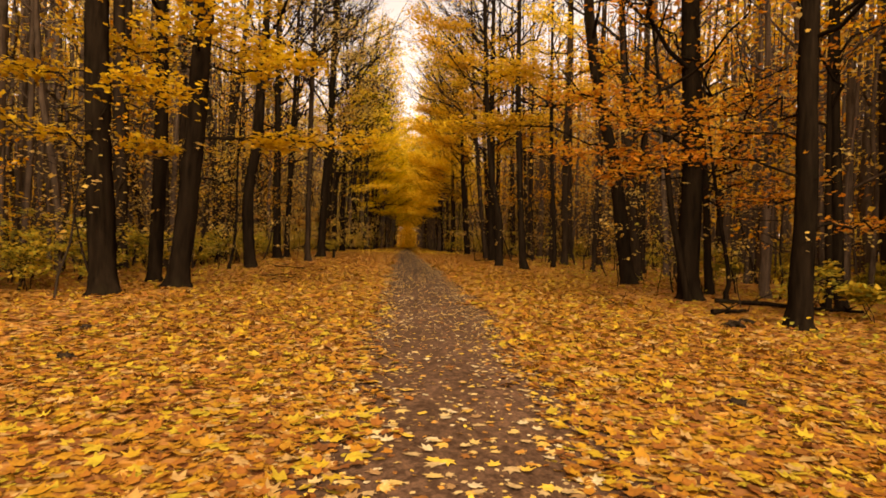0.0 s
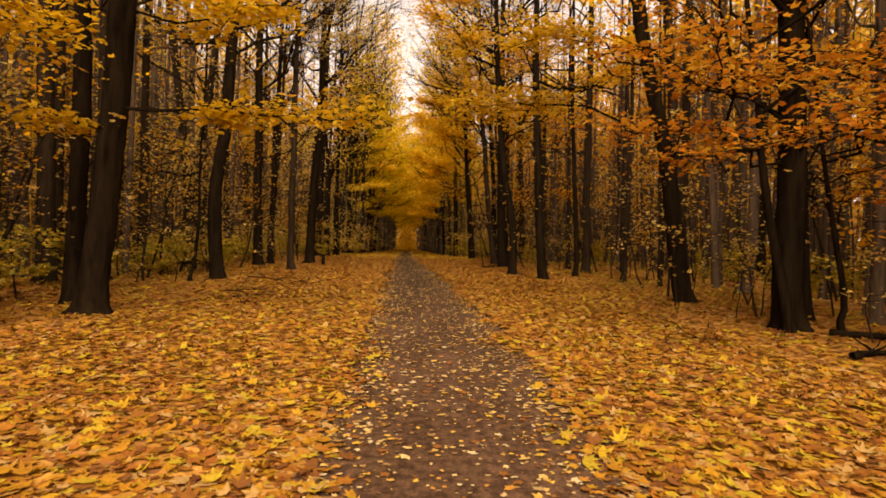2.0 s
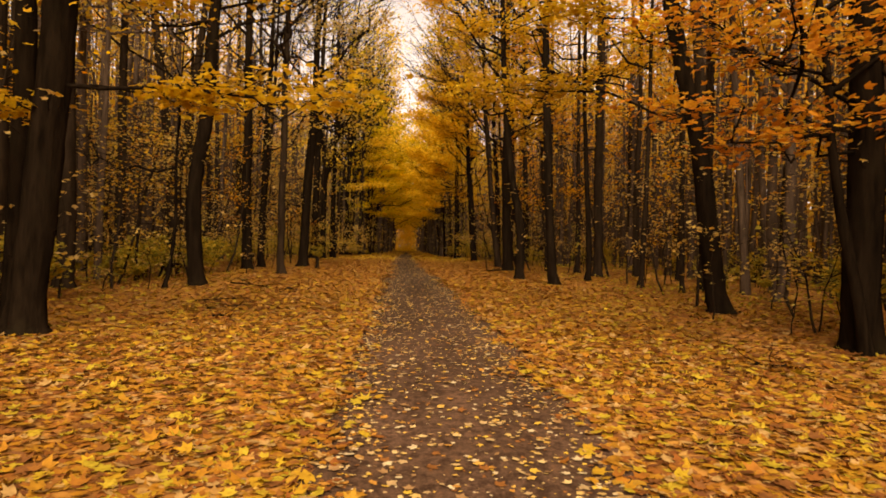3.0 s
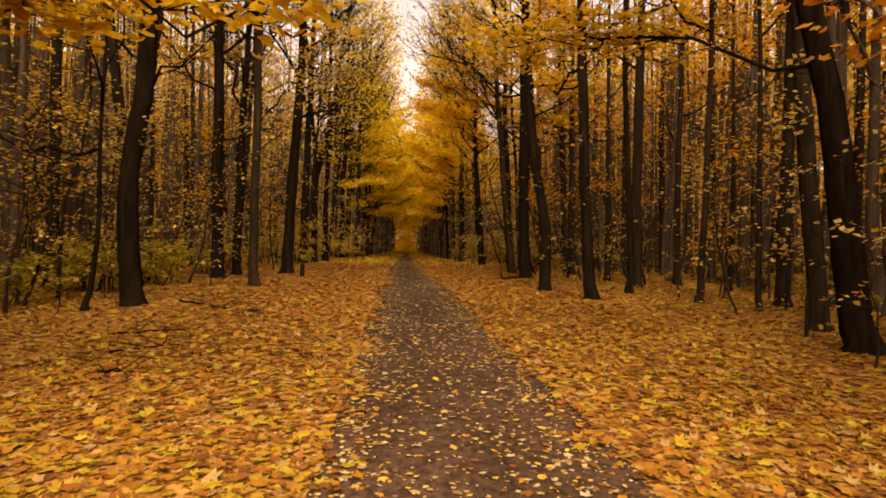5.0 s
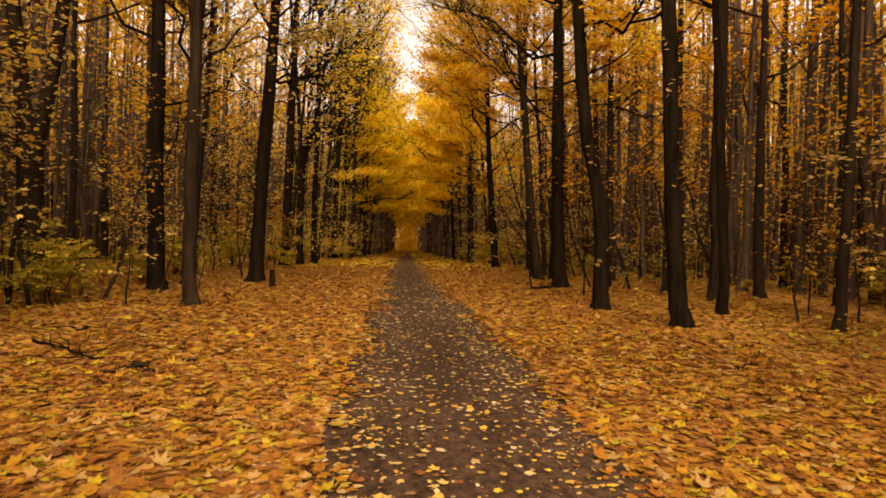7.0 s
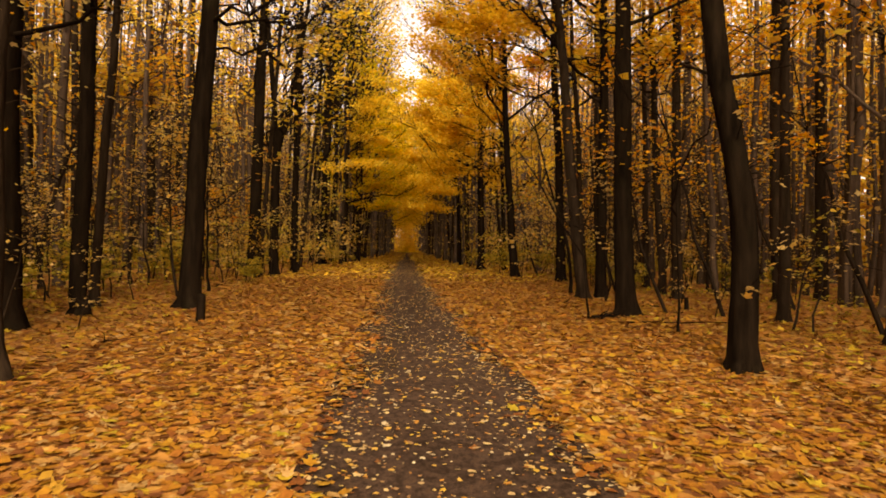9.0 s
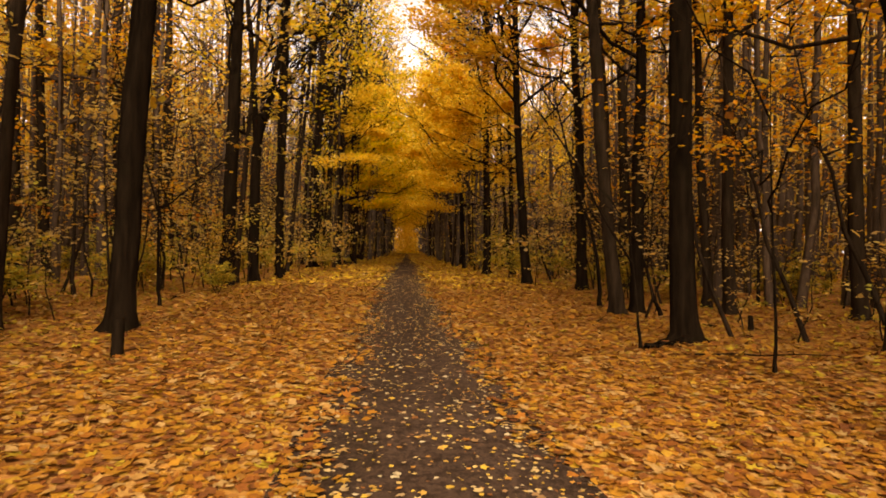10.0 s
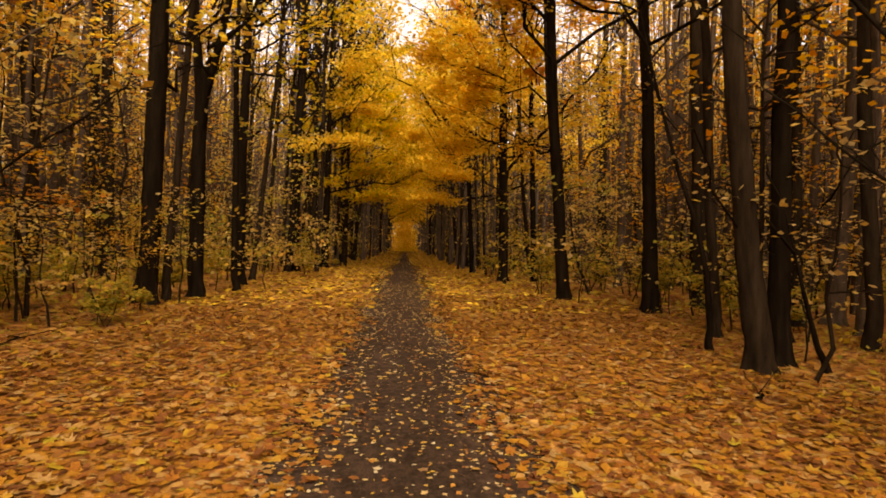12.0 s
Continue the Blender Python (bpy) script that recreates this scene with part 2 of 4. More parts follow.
class Tubes:
    """Gathers tapered tubes into one mesh."""

    def __init__(self):
        self.v, self.f, self.n = [], [], 0

    def add(self, pts, radii, sides=8, flare=None, rough=0.0):
        pts, k = np.asarray(pts, float), len(pts)
        ang = np.linspace(0, 2 * math.pi, sides, endpoint=False)
        tang = np.gradient(pts, axis=0)
        tang /= np.linalg.norm(tang, axis=1)[:, None] + 1e-9
        ref = np.where(np.abs(tang[:, 2:3]) > 0.8, [[1.0, 0, 0]], [[0, 0, 1.0]])
        a = np.cross(tang, ref)
        a /= np.linalg.norm(a, axis=1)[:, None] + 1e-9
        b = np.cross(tang, a)
        rad = np.asarray(radii, float)[:, None] * np.ones(sides)
        if flare is not None:
            rad = rad * flare
        if rough:
            rad = rad * (1 + rough * rng.standard_normal(rad.shape))
        ring = pts[:, None, :] + rad[:, :, None] * (a[:, None, :] * np.cos(ang)[None, :, None] + b[:, None, :] * np.sin(ang)[None, :, None])
        self.v.append(ring.reshape(-1, 3))
        i, j = np.meshgrid(np.arange(k - 1), np.arange(sides), indexing="ij")
        j2 = (j + 1) % sides
        q = np.stack([i * sides + j, i * sides + j2, (i + 1) * sides + j2, (i + 1) * sides + j], -1).reshape(-1, 4) + self.n
        self.f.append(q)
        self.n += k * sides

    def mesh(self, name, material):
        f = np.concatenate(self.f)
        return mesh_of(name, np.concatenate(self.v), f.ravel(), np.full(len(f), 4), material)


def lobed(points):
    """Outline of a maple leaf, one unit across, from lobe angles."""
    out = []
    for a, r in points:
        out.append((r * math.sin(radians(a)), r * math.cos(radians(a)), 0.0))
    return np.array(out)


HALF = [(0, 0.62), (14, 0.36), (30, 0.33), (52, 0.56), (72, 0.30), (100, 0.42), (150, 0.22)]
MAPLE = lobed(HALF + [(-a, r) for a, r in HALF[:0:-1]])
SIMPLE = lobed([(0, 0.6), (38, 0.34), (62, 0.52), (130, 0.28), (-130, 0.28), (-62, 0.52), (-38, 0.34)])
KITE = lobed([(0, 0.6), (60, 0.46), (180, 0.4), (-60, 0.46)])


def leaves(name, centres, size, material, shape=KITE, tilt=0.5, curl=0.25, smooth=False):
    """Many leaves as one mesh: each turned, tilted and curled by chance."""
    c = np.asarray(centres, float)
    n, k = len(c), len(shape)
    s = np.asarray(size, float) * np.ones(n)
    local = np.repeat(shape[None], n, 0)
    r2 = (local[:, :, 0] ** 2 + local[:, :, 1] ** 2)
    local[:, :, 2] = r2 * rng.normal(0, curl, (n, 1)) * 2 + local[:, :, 0] * np.abs(local[:, :, 0]) * rng.normal(0, curl, (n, 1)) * 2
    local *= s[:, None, None]
    yaw, ax, t = rng.uniform(0, 2 * math.pi, n), rng.uniform(0, 2 * math.pi, n), np.abs(rng.normal(0, tilt, n))
    cy, sy = np.cos(yaw)[:, None], np.sin(yaw)[:, None]
    x, y, z = local[:, :, 0] * cy - local[:, :, 1] * sy, local[:, :, 0] * sy + local[:, :, 1] * cy, local[:, :, 2]
    ux, uy = np.cos(ax)[:, None], np.sin(ax)[:, None]
    ct, st = np.cos(t)[:, None], np.sin(t)[:, None]
    p, q = x * ux + y * uy, -x * uy + y * ux
    q, z = q * ct - z * st, q * st + z * ct
    verts = np.stack([p * ux - q * uy, p * uy + q * ux, z], -1) + c[:, None, :]
    return mesh_of(name, verts.reshape(-1, 3), np.arange(n * k), np.full(n, k), material, smooth)


def part(name, me, parent, label=""):
    ob = new(name, me)
    ob.parent = parent
    return tagged(ob, label) if label else ob


def curve_between(a, b, bow, wob, n=7):
    """A crooked line from a to b that bows by the vector bow."""
    u = np.linspace(0, 1, n)[:, None]
    p = np.asarray(a) * (1 - u) + np.asarray(b) * u + np.asarray(bow) * 4 * u * (1 - u)
    p[1:] += rng.normal(0, wob, (n - 1, 3))
    return p


def tree(x, y, d, lean=0.0, bend=0.0, bend_h=3.0, height=None, low=6.0, limbs=7, foliage=900, leaf=None, size=0.2, shape=KITE,
         extra=(), fork=None, pale=False, bare=0.35, lean_y=0.0, label="", category="tree", reach=1.0, fine=1.0, tilt=0.38, top=None, crook=1.0):
    """A forest maple: an Empty with trunk, limbs and crown under it. extra: low limbs as (height, azimuth, length, rise)."""
    leaf = leaf or M_YELLOW
    if abs(x) < 9 and y < 40 and shape is KITE and d > 0.1:
        shape, size, foliage = SIMPLE, min(size, 0.14), int(foliage * 1.4)
    if not top and 38 < y < 67:
        top = 12.0
    if abs(x) < 7 and 20 < y < 47 and d > 0.25:
        limbs, fine = limbs + 6, max(fine, 1.6)
    height = height or (14.0 + 19.0 * min(d, 0.5)) * rng.uniform(0.92, 1.08)
    root = new("maple_tree")
    root.location = (x, y, float(ground_z(x, y)))
    # Deeper trees get lighter bark, the brighter distance put into the colour.
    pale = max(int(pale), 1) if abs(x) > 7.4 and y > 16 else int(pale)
    bark = {2: M_BARK_HAZE, 1: M_BARK_MID, 0: M_BARK}[int(pale)]
    hs = np.array([-0.12, 0.0, 0.06, 0.16, 0.35, 0.7, 1.3, 2.0, 3.0, 4.0, 5.2, 6.5, 8.0, 10.0, 12.5, 15.0, 18.0, 22.0])
    near_row = d > 0.25 and abs(x) < 8 and y < 48
    if near_row:
        hs = np.concatenate([hs[:5], np.arange(0.5, 9.0, 0.22), hs[13:]])
    hs = np.append(hs[hs < height - 0.5], height)
    knots = np.array([0.0, 0.7, 1.6, 2.6, 3.7, 5.0, 6.5, 8.5, 11.0, 14.0, 18.0, 23.0, 30.0])
    wob = np.interp(hs, knots, np.cumsum(rng.normal(0, crook * (0.045 if pale == 2 else 0.026), 13))) * (hs > 0.3)
    wob2 = np.interp(hs, knots, np.cumsum(rng.normal(0, 0.03, 13))) * (hs > 0.3)

    def axis(h):
        h = np.asarray(h, float)
        b = bend * np.sin(np.clip(h / (2 * bend_h), 0, 1) * math.pi)
        soft = np.where(h < 8, h, 8 + (h - 8) * 0.5)
        return np.stack([lean * soft + b + np.interp(h, hs, wob), lean_y * soft + np.interp(h, hs, wob2), h], -1)

    rad = 0.5 * d * np.clip(1.04 - 0.9 * hs / height, 0.05, 1.2) * (1 + 0.42 * np.exp(-np.clip(hs, 0, 9) / 0.12))
    sides = 22 if near_row else 14 if d > 0.15 else 8
    ang = np.linspace(0, 2 * math.pi, sides, endpoint=False)
    lobes = np.sin(ang * 4 + rng.uniform(0, 6)) * 0.6 + np.sin(ang * 3 + rng.uniform(0, 6)) * 0.4
    flare = 1 + 0.24 * np.exp(-np.clip(hs, 0, 9) / 0.16)[:, None] * lobes[None]
    if near_row:
        # furrowed bark and a slightly fluted, knobbly stem
        ridge = rng.normal(0, 0.03, sides)[None] + 0.035 * np.sin(2 * ang[None] + 0.8 * hs[:, None]) + 0.03 * np.sin(3 * ang[None] - 0.5 * hs[:, None])
        knob = np.interp(hs, knots, rng.normal(0, 0.035, 13))
        flare = flare * (1 + ridge + knob[:, None])
    tb = Tubes()
    if fork:
        keep = hs < fork + 0.6
        tb.add(axis(hs[keep]), rad[keep], sides, flare[keep], 0.025)
        for side, share in ((-1, 0.72), (1, 0.66)):
            hh = np.linspace(fork - 0.5, height, 10)
            p = axis(hh)
            p[:, 0] += side * (0.10 * d + 0.16 * (hh - fork + 0.5) ** 0.9)
            tb.add(p, share * np.interp(hh, hs, rad), 10, None, 0.025)
    else:
        tb.add(axis(hs), rad, sides, flare, 0.025)
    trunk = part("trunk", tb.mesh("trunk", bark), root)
    if near_row:
        sprig, buds = Tubes(), []
        for _ in range(9):
            o = axis(rng.uniform(1.0, 6.5))
            a, l = rng.uniform(0, 2 * math.pi), rng.uniform(0.35, 0.9)
            tp = curve_between(o, o + np.array([math.cos(a), math.sin(a), rng.uniform(0.0, 0.8)]) * (l + 0.5 * d), (0, 0, 0), 0.03, 5)
            sprig.add(tp, np.linspace(0.009, 0.003, 5), 4)
            buds += [tp[2], tp[3], tp[3], tp[4], tp[4]]
        tagged(part("side_growth", sprig.mesh("side_growth", bark), trunk), "thin side shoots on the trunk", kind="stuff")
        tagged(part("withered_foliage", leaves("withered_foliage", np.array(buds) + rng.normal(0, 0.07, (len(buds), 3)), rng.uniform(0.07, 0.14, len(buds)), M_PALE, SIMPLE, 0.5), trunk), "few withered leaves on side shoots", kind="stuff")

    spots, weights = [], []
    twiggy = abs(x) < 8 and 18 < y < 62 and d > 0.19
    plan = [(h, a, l, r, True) for h, a, l, r in extra]
    low_sprays = len(plan)
    az = rng.uniform(0, 360)
    for i in range(limbs):
        u = (i + rng.uniform(0.1, 0.9)) / limbs
        h = low + (height * 0.94 - low) * u
        az += 137 + rng.uniform(-30, 30)
        plan.append((h, az, (1.7 + 2.7 * (1 - 0.65 * u)) * reach * (0.55 + 1.1 * min(d, 0.5)) * rng.uniform(0.8, 1.25), rng.uniform(0.15, 1.7) if abs(x) < 7 and 20 < y < 60 else rng.uniform(0.3, 1.1), rng.uniform() > bare))
    if 3.5 < abs(x) < 6.6 and 20 < y < 64 and d > 0.25:
        toward = 180 if x > 0 else 0
        for h in (6.5, 8.5, 10.5, 12.5, 14.5, 16.5, 18.5) if x > 0 else (5.5, 6.8, 8.0, 9.2, 10.5, 11.8, 13.0, 14.5, 16.0, 17.5, 19.0):
            if h < height - 3:
                plan.append((h + rng.uniform(-1, 1), toward + rng.uniform(-80, 80), rng.uniform(1.8, 4.0), rng.uniform(0.15, 1.7), rng.uniform() > max(bare, 0.5)))
    for number, (h, a, length, rise, leafy) in enumerate(plan):
        flat = number < low_sprays
        lt = Tubes()
        start = axis(h)
        way = np.array([math.cos(radians(a)), math.sin(radians(a)), rise])
        end = start + way * length
        sweep = rng.normal(0, 0.11, 2) * length
        pts = curve_between(start, end, (sweep[0], sweep[1], rng.uniform(-0.06, 0.1) * length if flat else rng.uniform(-0.16, 0.03) * length), 0.075 * length ** 0.5, 8)
        r0 = min(0.30 * d * (1.05 - h / height) + 0.012, 0.014 + 0.009 * length)
        if flat:
            r0 = min(r0, 0.010 + 0.006 * length)
        lt.add(pts, np.linspace(r0, 0.008, 8), 6)
        for j in range(int((3 + 2.2 * length) * fine * (1.6 if flat else 1))):
            u = rng.uniform(0.22, 1.0)
            o = pts[0] * 0 + np.array([np.interp(u * 7, np.arange(8), pts[:, m]) for m in range(3)])
            side = rng.uniform(-1.25, 1.25)
            tw = np.array([math.cos(radians(a) + side), math.sin(radians(a) + side), rise * 0.5 + rng.uniform(-0.10, 0.10) if flat else rise * 0.6 + rng.uniform(-0.25, 0.45)])
            tl = length * rng.uniform(0.18, 0.42) * (1.25 - 0.6 * u)
            tp = curve_between(o, o + tw * tl, (0, 0, 0.05 * tl), 0.03 * tl, 5)
            lt.add(tp, np.linspace(max(0.006, r0 * 0.38 * (1 - u * 0.6)), 0.004, 5), 4)
            if twiggy and not flat:
                for m in (2, 3):
                    e = tp[m] + (tw * rng.uniform(0.3, 0.8) + rng.normal(0, 0.45, 3) + np.array([0, 0, 0.3])) * tl * 0.6
                    lt.add(curve_between(tp[m], e, (0, 0, 0), 0.03 * tl, 4), np.linspace(max(0.005, r0 * 0.2), 0.003, 4), 3)
            if leafy:
                spots += [tp[2], tp[3], tp[4]]
                weights += [1.4, 2.0, 1.8] if flat else [0.6, 1.0, 1.0]
        if leafy:
            spots += [pts[4], pts[5], pts[6], pts[7]]
            weights += [0.5, 0.8, 1.0, 1.0]
        part("limb", lt.mesh("limb", bark), root)
    if spots and foliage:
        limit = top or 11 + 0.12 * max(0.0, y - 25)
        w = np.array(weights) * np.where(np.array(spots)[:, 2] > limit, 0.3, 1.0)
        w *= rng.choice((0.08, 0.5, 2.5), len(w))
        w /= w.sum()
        pick = rng.choice(len(spots), foliage, p=w)
        c = np.array(spots)[pick] + rng.normal(0, 1, (foliage, 3)) * np.array([0.3, 0.3, 0.075]) * reach
        c = c[(c[:, 2] < limit) | (rng.uniform(0, 1, foliage) < (0.2 if y < 38 else 0.6))]
        part("crown", leaves("crown", c, size * rng.uniform(0.65, 1.2, len(c)), leaf, shape, tilt), root)
    tagged(root, label or "forest maple with dark damp bark and yellow autumn leaves", category, "trees along the path")
    return root


def sapling(x, y, height, foliage, leaf, lean=0.0, label="", stems=1, size=0.13, name="sapling", spread=0.35, shape=KITE):
    """A thin young tree or a bush: stems and loose leaves."""
    root = new(name)
    root.location = (x, y, float(ground_z(x, y)))
    spots = []
    tw = Tubes()
    for s in range(stems):
        st = Tubes()
        tip = np.array([lean * height + rng.normal(0, 0.1 + 0.25 * (stems > 1)) * height, rng.normal(0, 0.1 + 0.25 * (stems > 1)) * height, height * rng.uniform(0.8, 1.05)])
        foot = np.array([rng.normal(0, 0.07), rng.normal(0, 0.07), -0.05]) * (stems > 1) + np.array([0, 0, -0.05])
        p = curve_between(foot, tip, (rng.normal(0, 0.04) * height, rng.normal(0, 0.04) * height, 0), 0.012 * height, 8)
        r0 = 0.006 + 0.0065 * height
        st.add(p, np.linspace(r0, 0.004, 8), 6)
        for j in range(4 + int(height * 2)):
            u = rng.uniform(0.3, 1.0)
            o = np.array([np.interp(u * 7, np.arange(8), p[:, m]) for m in range(3)])
            a, l = rng.uniform(0, 2 * math.pi), height * spread * rng.uniform(0.4, 1.0) * (1.25 - u * 0.6)
            tp = curve_between(o, o + np.array([math.cos(a), math.sin(a), rng.uniform(0.0, 0.6)]) * l, (0, 0, 0), 0.02 * l, 4)
            tw.add(tp, np.linspace(r0 * 0.45, 0.003, 4), 4)
            spots += [tp[1], tp[2], tp[3], tp[3]]
        part("stem", st.mesh("stem", M_BARK_MID), root)
    if tw.n:
        tagged(part("twig_spray", tw.mesh("twig_spray", M_BARK_MID), root), kind="stuff")
    if foliage:
        pick = rng.choice(len(spots), foliage)
        c = np.array(spots)[pick] + rng.normal(0, 0.10, (foliage, 3)) * np.array([1, 1, 0.5]) * (0.6 + 0.25 * height)
        c[:, 2] = np.maximum(c[:, 2], 0.06)
        part("foliage", leaves("foliage", c, size * rng.uniform(0.6, 1.2, foliage), leaf, shape, 0.5), root)
    return tagged(root, label or "thin sapling with a few yellow leaves", "sapling")


# ---- ground and path ----
def build_ground():
    xs = np.concatenate([np.linspace(-300, -30, 14), np.linspace(-28, 28, 113), np.linspace(30, 300, 14)])
    ys = np.concatenate([np.linspace(-120, -12, 10), np.linspace(-10, 80, 181), np.linspace(82, 200, 40), np.linspace(220, 900, 18)])
    gx, gy = np.meshgrid(xs, ys)
    v = np.stack([gx, gy, ground_z(gx, gy)], -1).reshape(-1, 3)
    w = len(xs)
    i, j = np.meshgrid(np.arange(len(ys) - 1), np.arange(w - 1), indexing="ij")
    q = np.stack([i * w + j, i * w + j + 1, (i + 1) * w + j + 1, (i + 1) * w + j], -1).reshape(-1, 4)
    tagged(new("ground", mesh_of("ground", v, q.ravel(), np.full(len(q), 4), M_GROUND)), "forest floor under old brown and golden leaves", "ground", kind="structure")


def path_lip(u):
    """Rise of the trodden earth over the floor: crowned, with two worn tracks, sinking under the leaves at its rims."""
    u = np.abs(u)
    return np.where(u > 0.97, -0.05, 0.034 * (1 - u ** 2) - 0.003 - 0.008 * np.exp(-((u - 0.5) / 0.2) ** 2))


def build_path():
    ys = np.arange(-20, 210, 0.16)
    us = np.linspace(-1, 1, 17)
    rows = []
    for y in ys:
        wob_l, wob_r = 0.09 * noise.noise((0.0, y * 0.7, 0.0)) + 0.05 * noise.noise((3, y * 2.6, 0)), 0.09 * noise.noise((9.0, y * 0.7, 0.0)) + 0.05 * noise.noise((7, y * 2.6, 0))
        for u in us:
            x = float(path_x(y)) + 0.09 + u * 1.26 + (wob_l if u < 0 else wob_r) * abs(u)
            lip = float(path_lip(u))
            rows.append((x, y, float(ground_z(x, y)) + lip))
    w = len(us)
    i, j = np.meshgrid(np.arange(len(ys) - 1), np.arange(w - 1), indexing="ij")
    q = np.stack([i * w + j, i * w + j + 1, (i + 1) * w + j + 1, (i + 1) * w + j], -1).reshape(-1, 4)
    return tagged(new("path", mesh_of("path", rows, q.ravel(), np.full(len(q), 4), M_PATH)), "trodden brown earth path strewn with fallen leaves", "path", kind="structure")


build_ground()
path = build_path()


def scatter(n, x0, x1, y0, y1, keep=None):
    x, y = rng.uniform(x0, x1, n), rng.uniform(y0, y1, n)
    if keep is not None:
        m = rng.uniform(0, 1, n) < keep(x, y)
        x, y = x[m], y[m]
    return x, y


def off_path(x, y):
    """Chance that a leaf stays where it fell: few in the middle of the path."""
    d = np.abs(x - 0.09 - path_x(y))
    bare = path_half(y) - 0.26
    return np.clip((d - bare + 0.14 * np.sin(1.7 * y) * np.sin(0.6 * y + x) + 0.10 * np.sin(4.1 * y + 2 * x + 2 * np.sin(1.3 * y))) / 0.5, 0.0, 1) ** 1.4


def litter(name, n, box, size, shape, material, tilt, keep, lift=0.03):
    x, y = scatter(n, *box, keep)
    u = np.abs(x - path_x(y) - 0.09) / 1.26
    rise = np.where(u < 0.97, np.maximum(path_lip(np.minimum(u, 0.96)), 0.0), 0.0)
    c = np.stack([x, y, ground_z(x, y) + rise + rng.uniform(0.004, 0.6 * lift, len(x))], -1)
    me = leaves(name, c, size * rng.uniform(0.62, 1.25, len(x)), material, shape, tilt * 0.65, 0.23)
    tagged(new(name, me), "thick carpet of fallen yellow and orange maple leaves", "fallen leaves", kind="stuff")


def fresh(x, y):
    """Share of fresh yellow leaves: it falls off along the path."""
    return np.clip((30 - y) / 16, 0.12, 1.0)


litter("leaf_carpet", 50000, (-4.6, 5.0, 0, 42), 0.138, MAPLE, M_LITTER, 0.24, lambda x, y: off_path(x, y) * fresh(x, y), 0.05)
litter("leaf_carpet", 50000, (-4.6, 5.0, 0, 42), 0.125, MAPLE, M_LITTER_OLD, 0.24, lambda x, y: off_path(x, y) * (1 - fresh(x, y)), 0.05)
litter("leaf_carpet", 62000, (-4.6, 5.0, 0, 23), 0.1, SIMPLE, M_LITTER_OLD, 0.2, off_path, 0.03)
litter("leaf_carpet", 60000, (-4.6, 5.0, 23, 46), 0.1, KITE, M_LITTER_OLD, 0.2, off_path, 0.03)
litter("leaf_carpet", 15000, (-10, -4.4, 0, 45), 0.14, SIMPLE, M_LITTER, 0.2, None, 0.045)
litter("leaf_carpet", 15000, (4.8, 10.4, 0, 45), 0.14, SIMPLE, M_LITTER, 0.2, None, 0.045)
litter("leaf_carpet", 26000, (-10, -4.4, 0, 45), 0.11, SIMPLE, M_LITTER_OLD, 0.2, None, 0.03)
litter("leaf_carpet", 26000, (4.8, 10.4, 0, 45), 0.11, SIMPLE, M_LITTER_OLD, 0.2, None, 0.03)
litter("leaf_carpet", 38000, (-26, 26, 0, 50), 0.2, KITE, M_LITTER, 0.25, lambda x, y: (np.abs(x) > 9.8) * 1.0)
litter("leaf_carpet", 26000, (-10, 10, 42, 90), 0.2, KITE, M_LITTER, 0.25, off_path)
litter("leaf_carpet", 16000, (-9, 9, 88, 172), 0.34, KITE, M_LITTER, 0.25, off_path)
litter("leaf_carpet", 24000, (-5.5, 5.5, 42, 132), 0.17, KITE, M_FRESH_LIT, 0.25, off_path)

# ---- the trees beside the path: x, y, thickness, lean ----
DARK = "tall maple with dark damp bark and thin yellow foliage"
BARE = "tall maple with dark bark and mostly bare limbs"
tree(-6.0, 12.1, 0.50, -0.035, low=4.6, foliage=1500, leaf=M_BOUGH, size=0.15, shape=SIMPLE, label="thick maple with black bark and flared roots, yellow leaves",
     extra=[(2.9, 205, 2.6, 0.35), (3.4, 330, 2.4, 0.15), (3.9, 160, 2.8, 0.25)])
tree(-5.25, 13.85, 0.46, 0.072, 0.06, 2.7, crook=0.4, low=5.6, foliage=2300, leaf=M_BOUGH, size=0.17, shape=SIMPLE, bare=0.7,
     label="leaning maple with black bark and a long yellow bough", extra=[(3.45, 6, 3.7, 0.05), (3.4, 24, 2.0, 0.06), (3.0, 175, 1.2, 0.12), (5.1, 12, 2.6, 0.15), (5.3, 300, 2.5, 0.12), (4.9, 205, 2.2, 0.15), (5.6, 60, 2.4, 0.2)])
tree(-5.7, 21.9, 0.42, 0.040, -0.19, 2.2, foliage=800, leaf=M_FADED, bare=0.45, size=0.17, fine=1.6, label=BARE)
tree(-6.4, 15.4, 0.34, -0.001, foliage=700, leaf=M_YELLOW, label=DARK)
tree(-9.14, 29.2, 0.58, -0.03, fork=3.6, foliage=800, leaf=M_FADED, label="forked maple with two dark stems from one trunk")
tree(-8.77, 18.6, 0.43, -0.03, foliage=700, leaf=M_YELLOW, label=DARK)
tree(-9.5, 20.2, 0.42, 0.0, foliage=700, leaf=M_DULL, label=DARK)
tree(-6.5, 30.0, 0.43, -0.007, foliage=800, leaf=M_FADED, bare=0.45, size=0.17, fine=1.6, label=BARE)
tree(-4.4, 26.5, 0.27, 0.011, foliage=900, pale=True, leaf=M_DULL, bare=0.7, label="slender maple with paler brown bark")
